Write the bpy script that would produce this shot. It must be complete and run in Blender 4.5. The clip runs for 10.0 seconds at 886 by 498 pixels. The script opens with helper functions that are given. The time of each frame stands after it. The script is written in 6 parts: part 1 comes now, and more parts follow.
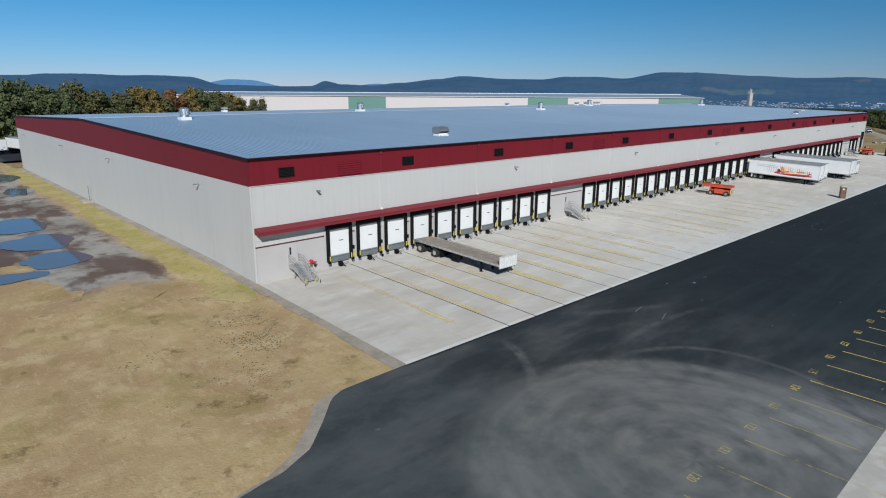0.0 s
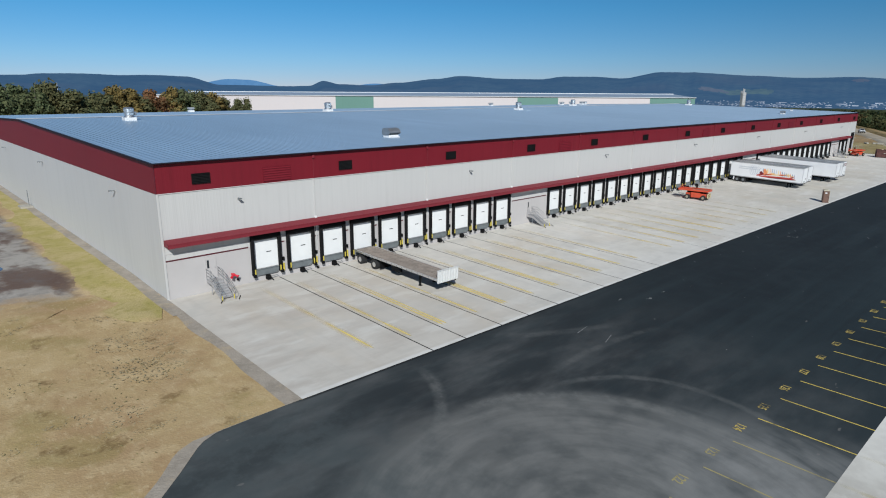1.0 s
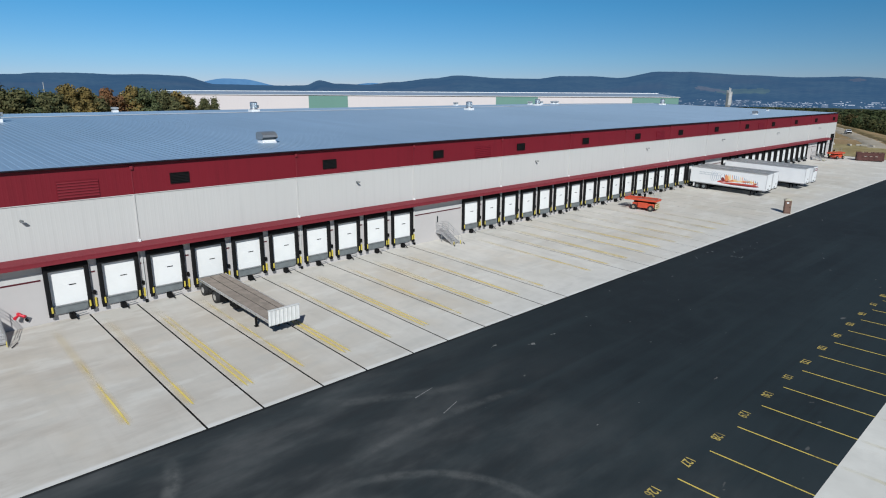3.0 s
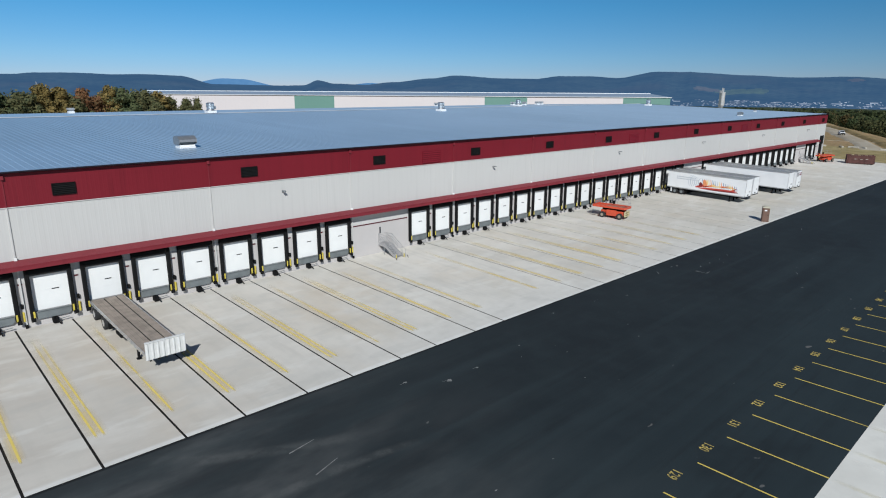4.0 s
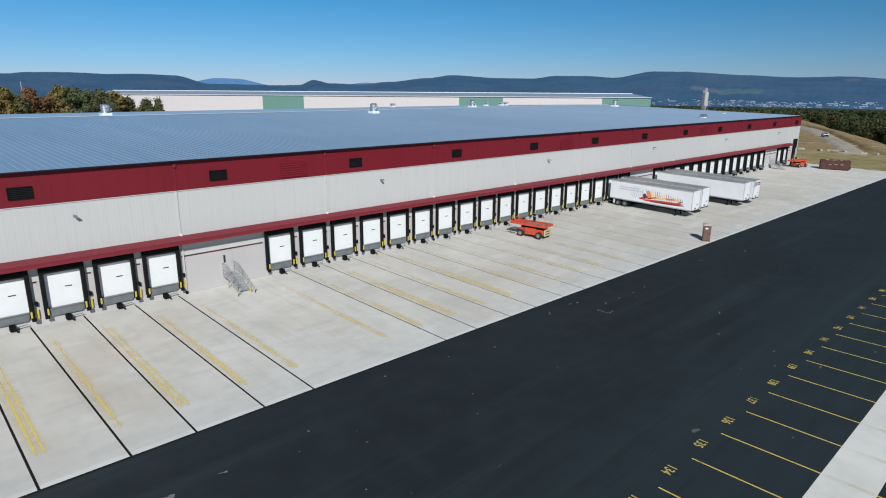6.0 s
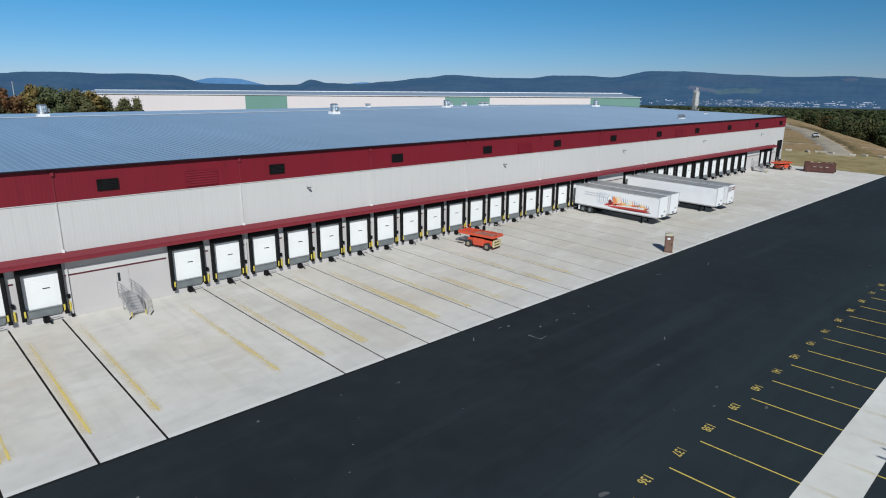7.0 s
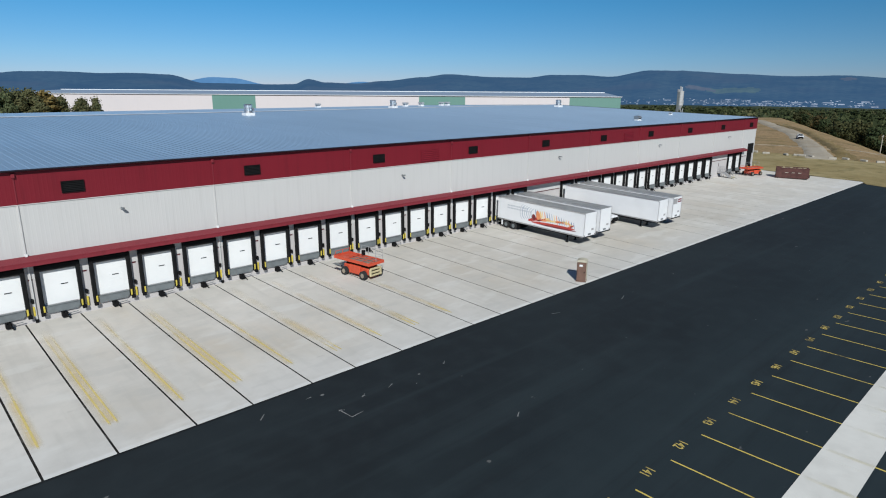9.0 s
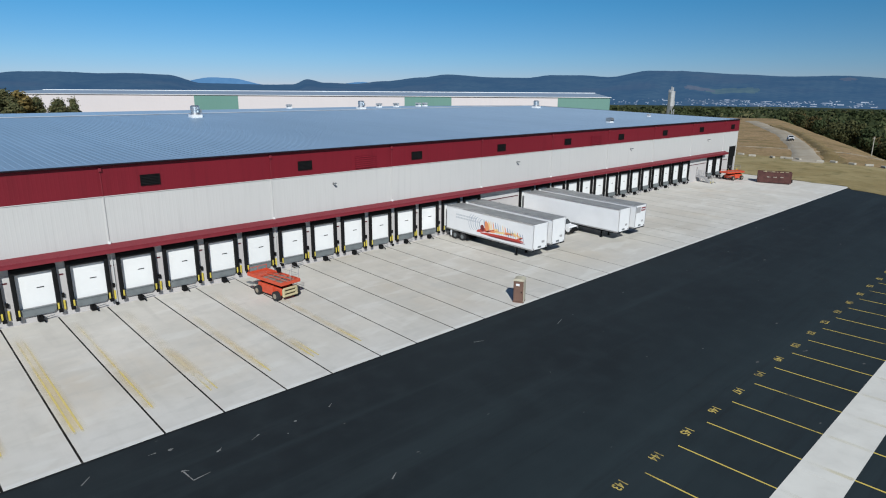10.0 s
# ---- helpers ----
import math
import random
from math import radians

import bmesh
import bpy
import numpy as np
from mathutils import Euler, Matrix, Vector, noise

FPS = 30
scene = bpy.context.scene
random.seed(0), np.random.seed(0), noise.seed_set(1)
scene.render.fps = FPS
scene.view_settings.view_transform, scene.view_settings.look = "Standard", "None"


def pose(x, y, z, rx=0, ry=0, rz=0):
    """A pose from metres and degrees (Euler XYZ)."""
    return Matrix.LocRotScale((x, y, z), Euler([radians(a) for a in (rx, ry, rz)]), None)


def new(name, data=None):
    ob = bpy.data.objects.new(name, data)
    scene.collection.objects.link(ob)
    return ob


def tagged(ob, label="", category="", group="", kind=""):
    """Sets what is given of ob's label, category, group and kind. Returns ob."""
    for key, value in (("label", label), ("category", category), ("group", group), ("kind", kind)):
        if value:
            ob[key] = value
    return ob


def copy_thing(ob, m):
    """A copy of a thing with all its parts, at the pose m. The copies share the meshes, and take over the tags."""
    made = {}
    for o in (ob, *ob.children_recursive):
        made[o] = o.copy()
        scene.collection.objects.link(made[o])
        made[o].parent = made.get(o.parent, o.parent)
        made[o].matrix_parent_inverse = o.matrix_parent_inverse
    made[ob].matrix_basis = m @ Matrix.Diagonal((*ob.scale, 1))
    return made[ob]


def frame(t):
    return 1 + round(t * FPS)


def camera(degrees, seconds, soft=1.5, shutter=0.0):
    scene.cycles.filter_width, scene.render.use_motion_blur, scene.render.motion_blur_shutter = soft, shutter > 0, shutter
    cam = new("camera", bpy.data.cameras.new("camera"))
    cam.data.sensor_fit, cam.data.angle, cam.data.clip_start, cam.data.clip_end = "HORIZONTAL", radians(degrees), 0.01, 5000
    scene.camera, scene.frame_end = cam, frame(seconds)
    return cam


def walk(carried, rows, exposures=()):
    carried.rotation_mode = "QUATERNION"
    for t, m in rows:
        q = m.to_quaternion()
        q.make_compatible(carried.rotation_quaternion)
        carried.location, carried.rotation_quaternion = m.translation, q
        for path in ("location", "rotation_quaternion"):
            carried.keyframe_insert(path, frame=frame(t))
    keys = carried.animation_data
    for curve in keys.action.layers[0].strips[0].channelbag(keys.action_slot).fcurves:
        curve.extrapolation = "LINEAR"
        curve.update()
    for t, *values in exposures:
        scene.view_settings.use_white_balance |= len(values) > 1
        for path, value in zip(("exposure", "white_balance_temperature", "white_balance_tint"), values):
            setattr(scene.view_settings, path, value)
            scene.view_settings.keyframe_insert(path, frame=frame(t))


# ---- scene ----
# camera: a drone sliding along the dock side of the warehouse
cam = camera(71.532, 10.0, soft=1.1)
ROWS = [
    (0.0, -29.323, -53.950, 18.878, -42.812, -14.547, -0.306),
    (0.5, -25.273, -54.097, 18.825, -42.854, -14.548, -0.309),
    (1.0, -21.200, -54.240, 18.767, -42.898, -14.554, -0.310),
    (1.5, -17.083, -54.374, 18.695, -42.944, -14.571, -0.309),
    (2.0, -12.917, -54.475, 18.633, -42.986, -14.590, -0.308),
    (2.5, -8.697, -54.499, 18.610, -43.018, -14.598, -0.312),
    (4.0, 4.388, -54.437, 18.666, -43.095, -14.593, -0.342),
    (4.5, 8.804, -54.442, 18.702, -43.126, -14.592, -0.350),
    (5.0, 13.254, -54.505, 18.747, -43.165, -14.597, -0.354),
    (5.5, 17.736, -54.625, 18.785, -43.214, -14.607, -0.354),
    (7.0, 31.275, -55.159, 18.814, -43.389, -14.647, -0.347),
    (7.5, 35.627, -55.257, 18.782, -43.428, -14.669, -0.342),
    (8.0, 40.053, -55.287, 18.759, -43.440, -14.686, -0.337),
    (8.5, 44.463, -55.302, 18.744, -43.434, -14.698, -0.333),
    (9.0, 48.965, -55.356, 18.774, -43.425, -14.694, -0.334),
    (9.5, 53.561, -55.561, 18.807, -43.418, -14.684, -0.338),
    (10.0, 58.199, -55.808, 18.842, -43.411, -14.671, -0.344),
]
walk(cam, [(t, pose(x, y, z, 90 + pitch, roll, yaw)) for t, x, y, z, yaw, pitch, roll in ROWS], [(0.0, -0.06, 5500, 6), (1.8, 0.0, 5500, 6), (10.0, 0.0, 5500, 6)])

# ---- light: clear autumn sky, sun behind the camera's left shoulder ----
SUN_WAY = Vector((0.87, 1.17, -1.0)).normalized()
sun_data = bpy.data.lights.new("sun", "SUN")
sun_data.energy, sun_data.angle, sun_data.color = 5.1, radians(0.53), (1.0, 0.9, 0.76)
sun = new("sun", sun_data)
sun.rotation_euler = SUN_WAY.to_track_quat("-Z", "Y").to_euler()
world = bpy.data.worlds.new("clear_sky")
scene.world = world
world.use_nodes = True
wn, wl = world.node_tree.nodes, world.node_tree.links
sky = wn.new("ShaderNodeTexSky")
sky.sky_type, sky.sun_disc = "NISHITA", False
sky.sun_elevation, sky.sun_rotation = math.asin(-SUN_WAY.z), math.atan2(-SUN_WAY.x, -SUN_WAY.y)
sky.altitude, sky.air_density, sky.dust_density, sky.ozone_density = 1500, 0.8, 0.0, 5.0
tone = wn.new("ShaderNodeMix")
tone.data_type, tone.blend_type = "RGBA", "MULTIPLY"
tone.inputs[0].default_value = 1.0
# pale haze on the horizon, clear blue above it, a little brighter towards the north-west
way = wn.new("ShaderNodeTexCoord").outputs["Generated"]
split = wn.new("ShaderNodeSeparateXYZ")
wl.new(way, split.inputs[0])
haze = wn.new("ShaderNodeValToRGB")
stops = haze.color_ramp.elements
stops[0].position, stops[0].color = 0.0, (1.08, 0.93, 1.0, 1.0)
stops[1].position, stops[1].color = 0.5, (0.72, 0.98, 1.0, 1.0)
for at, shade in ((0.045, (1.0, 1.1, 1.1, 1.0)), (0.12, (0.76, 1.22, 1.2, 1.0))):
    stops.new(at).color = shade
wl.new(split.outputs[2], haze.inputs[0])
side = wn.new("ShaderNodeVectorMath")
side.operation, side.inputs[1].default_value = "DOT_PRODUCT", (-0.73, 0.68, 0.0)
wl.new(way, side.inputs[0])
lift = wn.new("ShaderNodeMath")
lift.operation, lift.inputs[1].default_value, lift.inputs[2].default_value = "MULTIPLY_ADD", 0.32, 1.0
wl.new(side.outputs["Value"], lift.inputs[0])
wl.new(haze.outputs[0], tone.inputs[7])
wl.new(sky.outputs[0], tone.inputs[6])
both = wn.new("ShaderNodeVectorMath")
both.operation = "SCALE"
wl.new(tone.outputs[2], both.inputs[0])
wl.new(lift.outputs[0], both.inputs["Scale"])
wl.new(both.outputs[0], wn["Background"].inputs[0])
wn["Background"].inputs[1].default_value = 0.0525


# ---- materials ----
class Nodes:
    """Short hand for building one node material."""

    def __init__(self, name):
        self.m = bpy.data.materials.new(name)
        self.m.use_nodes = True
        self.t = self.m.node_tree
        self.b = self.t.nodes["Principled BSDF"]
        self.pos = self.t.nodes.new("ShaderNodeNewGeometry").outputs["Position"]

    def link(self, a, b):
        self.t.links.new(a, b)

    def put(self, socket, value):
        if isinstance(value, (int, float)):
            socket.default_value = value
        elif isinstance(value, tuple):
            socket.default_value = (*value, 1.0) if len(value) == 3 else value
        else:
            self.link(value, socket)

    def noise(self, scale, detail=4.0, rough=0.55, vec=None, stretch=None):
        n = self.t.nodes.new("ShaderNodeTexNoise")
        n.inputs["Scale"].default_value, n.inputs["Detail"].default_value, n.inputs["Roughness"].default_value = scale, detail, rough
        v = vec or self.pos
        if stretch:
            k = self.t.nodes.new("ShaderNodeVectorMath")
            k.operation = "MULTIPLY"
            self.link(v, k.inputs[0])
            k.inputs[1].default_value = stretch
            v = k.outputs[0]
        self.link(v, n.inputs["Vector"])
        return n.outputs["Fac"]

    def ramp(self, fac, lo, hi):
        r = self.t.nodes.new("ShaderNodeMapRange")
        r.interpolation_type = "SMOOTHSTEP"
        self.put(r.inputs["Value"], fac)
        r.inputs["From Min"].default_value, r.inputs["From Max"].default_value = lo, hi
        return r.outputs["Result"]

    def math(self, op, a, b=0.0):
        n = self.t.nodes.new("ShaderNodeMath")
        n.operation = op
        self.put(n.inputs[0], a)
        self.put(n.inputs[1], b)
        return n.outputs[0]

    def mix(self, fac, a, b):
        n = self.t.nodes.new("ShaderNodeMix")
        n.data_type = "RGBA"
        self.put(n.inputs[0], fac)
        self.put(n.inputs[6], a)
        self.put(n.inputs[7], b)
        return n.outputs[2]

    def xyz(self, v=None):
        n = self.t.nodes.new("ShaderNodeSeparateXYZ")
        self.link(v or self.pos, n.inputs[0])
        return n.outputs

    def random(self):
        return self.t.nodes.new("ShaderNodeObjectInfo").outputs["Random"]

    def island(self):
        return self.t.nodes.new("ShaderNodeNewGeometry").outputs["Random Per Island"]

    def bump(self, height, strength=0.3, distance=0.02):
        n = self.t.nodes.new("ShaderNodeBump")
        n.inputs["Strength"].default_value, n.inputs["Distance"].default_value = strength, distance
        self.link(height, n.inputs["Height"])
        self.link(n.outputs[0], self.b.inputs["Normal"])

    def done(self, color, rough=0.7, metal=0.0, spec=0.5):
        self.put(self.b.inputs["Base Color"], color)
        self.put(self.b.inputs["Roughness"], rough)
        self.put(self.b.inputs["Metallic"], metal)
        self.b.inputs["Specular IOR Level"].default_value = spec
        return self.m


def dark(c, k):
    return tuple(v * k for v in c)


def plain(name, c, rough=0.6, metal=0.0, wear=0.18, scale=1.5, grain=30.0, bump=0.08, spec=0.5, dirt=None):
    """A weathered one-colour surface: wide soiling, fine grain, slight relief."""
    n = Nodes(name)
    wide, fine = n.noise(scale, 5), n.noise(grain, 3)
    col = n.mix(n.ramp(wide, 0.35, 0.7), c, dirt or dark(c, 1 - wear))
    col = n.mix(n.math("MULTIPLY", fine, 0.5), col, dark(c, 1 - 0.6 * wear))
    n.bump(fine, bump, 0.01)
    return n.done(col, n.math("ADD", n.math("MULTIPLY", wide, 0.2), rough - 0.1), metal, spec)


def wall_paint(name, c, streak=0.1):
    """Painted steel sheet with faint rain streaks."""
    n = Nodes(name)
    run, wide, fine = n.noise(1.0, 4, vec=None, stretch=(2.2, 2.2, 0.12)), n.noise(0.07, 3), n.noise(9.0, 3)
    col = n.mix(n.ramp(run, 0.45, 0.8), c, dark(c, 1 - streak))
    col = n.mix(n.math("MULTIPLY", n.ramp(wide, 0.3, 0.75), 0.5), col, dark(c, 1 - 0.8 * streak))
    n.bump(fine, 0.04, 0.004)
    return n.done(col, 0.5, 0.0, 0.4)


M_WHITE = wall_paint("ribbed_white_paint", (0.515, 0.505, 0.49), 0.09)
M_RED = wall_paint("barn_red_paint", (0.155, 0.0075, 0.016), 0.2)
M_REDTRIM = wall_paint("canopy_red_paint", (0.18, 0.019, 0.029), 0.2)
M_PRECAST = plain("precast_concrete", (0.47, 0.445, 0.435), 0.8, wear=0.08, scale=0.35, grain=14, bump=0.1, spec=0.25)
M_BLACK = plain("black_rubber", (0.007, 0.007, 0.0075), 0.85, wear=0.3, scale=2, spec=0.15)
M_DARKTRIM = plain("dark_gutter", (0.018, 0.012, 0.018), 0.6, spec=0.2)
M_DOORWHITE = plain("door_white_enamel", (0.75, 0.75, 0.74), 0.45, wear=0.05, scale=0.8)
M_LEVELGREY = plain("leveler_grey_paint", (0.16, 0.175, 0.18), 0.6, wear=0.25)
M_YELLOW = plain("safety_yellow", (0.56, 0.45, 0.06), 0.55, wear=0.2)
M_GALV = plain("galvanized_steel", (0.5, 0.5, 0.5), 0.45, 0.8, wear=0.25, scale=3)
M_ALU = plain("bright_aluminium", (0.78, 0.78, 0.78), 0.35, 0.9, wear=0.15, scale=2)
M_HEADBOARD = plain("white_weathered_aluminium", (0.72, 0.72, 0.71), 0.5, 0.25, wear=0.12, scale=2)
M_DIMALU = plain("dull_aluminium_tread", (0.42, 0.41, 0.41), 0.6, 0.35, wear=0.15)
M_TYRE = plain("tyre_rubber", (0.02, 0.02, 0.021), 0.85, wear=0.3, scale=4)
M_ORANGE = plain("lift_orange", (0.55, 0.075, 0.03), 0.5, wear=0.2, scale=2.5)
M_HUB = plain("dusty_wheel_hub", (0.3, 0.25, 0.19), 0.7, wear=0.3, scale=4)
M_CREAM = plain("counterweight_cream", (0.5, 0.43, 0.25), 0.6, wear=0.25, scale=3)
M_VANWHITE = plain("trailer_white_gelcoat", (0.73, 0.73, 0.735), 0.4, wear=0.07, scale=0.5)
M_TRAILROOF = plain("trailer_roof_skin", (0.33, 0.335, 0.33), 0.55, 0.2, wear=0.25, scale=0.6)
M_BROWNBOX = plain("brown_plastic", (0.15, 0.085, 0.06), 0.6, wear=0.15, scale=2)
M_PALEPLASTIC = plain("pale_tan_plastic", (0.5, 0.46, 0.35), 0.6, wear=0.12, scale=2)
M_RUST = plain("rusty_red_steel", (0.085, 0.03, 0.024), 0.8, wear=0.45, scale=1.2)
M_GLASS = plain("tinted_glass", (0.02, 0.025, 0.03), 0.08, wear=0.1, bump=0.0)
M_GREENWALL = wall_paint("sage_green_paint", (0.125, 0.235, 0.2), 0.08)
M_CREAMWALL = wall_paint("pale_cream_paint", (0.56, 0.52, 0.52), 0.05)
M_FARROOF = plain("far_grey_roof", (0.36, 0.42, 0.5), 0.5, 0.3, wear=0.1, scale=0.05)
M_BLOCK = plain("cast_block", (0.4, 0.37, 0.31), 0.85, wear=0.25, scale=1.5)
M_GRAPHRED = plain("vinyl_red", (0.45, 0.05, 0.035), 0.4)
M_GRAPHORANGE = plain("vinyl_orange", (0.72, 0.27, 0.11), 0.4)
M_GRAPHGREY = plain("vinyl_grey", (0.5, 0.52, 0.55), 0.4)
M_GRAPHBLUE = plain("vinyl_slate_blue", (0.17, 0.22, 0.36), 0.4)
M_GRAPHDUSK = plain("vinyl_pale_blue", (0.36, 0.4, 0.48), 0.4)
M_GRAPHYELLOW = plain("vinyl_yellow", (0.78, 0.56, 0.25), 0.4)
M_GRAPHMAROON = plain("vinyl_maroon", (0.18, 0.025, 0.03), 0.4)
M_REDPIPE = plain("hydrant_red", (0.55, 0.02, 0.04), 0.4)


def roof_material():
    n = Nodes("standing_seam_galvalume")
    wide, sheet, fine = n.noise(0.03, 3), n.noise(0.5, 3, stretch=(1.6, 0.05, 1)), n.noise(20, 2)
    col = n.mix(n.ramp(sheet, 0.3, 0.7), (0.375, 0.475, 0.59), (0.335, 0.43, 0.54))
    col = n.mix(n.math("MULTIPLY", n.ramp(wide, 0.35, 0.7), 0.4), col, (0.28, 0.37, 0.47))
    n.bump(fine, 0.03, 0.003)
    return n.done(col, n.math("ADD", 0.3, n.math("MULTIPLY", wide, 0.12)), 0.35)


def concrete_material(name, a, b, lanes=True):
    n = Nodes(name)
    blot, mid, fine = n.noise(0.16, 5, 0.6), n.noise(0.9, 5), n.noise(25, 3)
    trail = n.noise(1.0, 4, stretch=(1.1, 0.09, 1))
    col = n.mix(n.ramp(blot, 0.35, 0.68), a, b)
    if lanes:
        col = n.mix(n.math("MULTIPLY", n.ramp(trail, 0.5, 0.72), 0.3), col, dark(b, 0.72))
        spot = n.noise(0.35, 6, 0.7, stretch=(0.6, 1.4, 1))
        col = n.mix(n.math("MULTIPLY", n.ramp(spot, 0.62, 0.74), 0.45), col, dark(b, 0.5))
        tint = n.math("MULTIPLY", n.random(), 0.22)
        col = n.mix(tint, col, (0.43, 0.38, 0.31))
        warm = n.noise(0.09, 5, 0.6, stretch=(1.0, 0.55, 1))
        col = n.mix(n.math("MULTIPLY", n.ramp(warm, 0.5, 0.68), 0.4), col, (0.52, 0.43, 0.31))
        soiled = n.math("MULTIPLY", n.ramp(n.math("ADD", n.xyz()[0], n.math("MULTIPLY", blot, 12.0)), 34.0, 4.0), n.ramp(n.noise(0.3, 6, 0.65, stretch=(0.45, 1.3, 1)), 0.42, 0.66))
        col = n.mix(n.math("MULTIPLY", soiled, 0.6), col, (0.37, 0.325, 0.28))
        col = n.mix(n.math("MULTIPLY", n.ramp(n.xyz()[0], 34.0, 12.0), 0.32), col, (0.43, 0.385, 0.335))
        px = n.xyz()[0]
        film = n.math("MULTIPLY", n.math("MULTIPLY", n.ramp(px, 72.0, 98.0), n.ramp(px, 175.0, 140.0)), n.math("ADD", 0.45, n.math("MULTIPLY", n.ramp(n.noise(0.14, 5, 0.6), 0.38, 0.64), 0.55)))
        col = n.mix(n.math("MULTIPLY", film, 0.5), col, (0.43, 0.39, 0.325))
        rim = n.math("MULTIPLY", n.ramp(n.math("ADD", n.xyz()[1], n.math("MULTIPLY", n.math("SUBTRACT", blot, 0.5), 5.0)), -17.5, -22.0), n.ramp(px, 14.0, 34.0))
        col = n.mix(n.math("MULTIPLY", rim, 0.45), col, (0.58, 0.57, 0.55))
        col = n.mix(n.math("MULTIPLY", n.ramp(n.xyz()[1], -22.3, -22.6), 0.7), col, (0.7, 0.69, 0.67))
        pale = n.noise(0.22, 5, 0.65, stretch=(0.5, 1.2, 1))
        col = n.mix(n.math("MULTIPLY", n.ramp(pale, 0.54, 0.7), 0.5), col, (0.66, 0.64, 0.6))
    else:
        dusty = n.math("MULTIPLY", n.ramp(n.xyz()[0], 21.0, 9.0), n.math("ADD", 0.5, n.math("MULTIPLY", n.ramp(mid, 0.35, 0.65), 0.4)))
        col = n.mix(dusty, col, (0.36, 0.335, 0.29))
    col = n.mix(n.math("MULTIPLY", n.ramp(mid, 0.4, 0.75), 0.35), col, dark(b, 0.8))
    col = n.mix(n.math("MULTIPLY", fine, 0.25), col, dark(a, 0.75))
    if lanes:
        # pale and grey curves swept by turning wheels
        swept = n.noise(0.45, 4, 0.55, stretch=(0.35, 1.0, 1))
        col = n.mix(n.math("MULTIPLY", n.ramp(swept, 0.56, 0.66), 0.28), col, (0.7, 0.69, 0.65))
        col = n.mix(n.math("MULTIPLY", n.ramp(swept, 0.42, 0.34), 0.22), col, (0.42, 0.41, 0.38))
    n.bump(fine, 0.12, 0.006)
    return n.done(col, 0.9, 0, 0.12)


def sealant_material():
    """Black joint sealant, worn to grey in places."""
    n = Nodes("joint_sealant")
    worn = n.math("MULTIPLY", n.ramp(n.noise(0.8, 5, 0.65), 0.5, 0.68), n.ramp(n.xyz()[0], 40.0, 60.0))
    return n.done(n.mix(n.math("MULTIPLY", worn, 0.5), (0.015, 0.014, 0.013), (0.15, 0.142, 0.13)), 0.95, 0, 0.1)


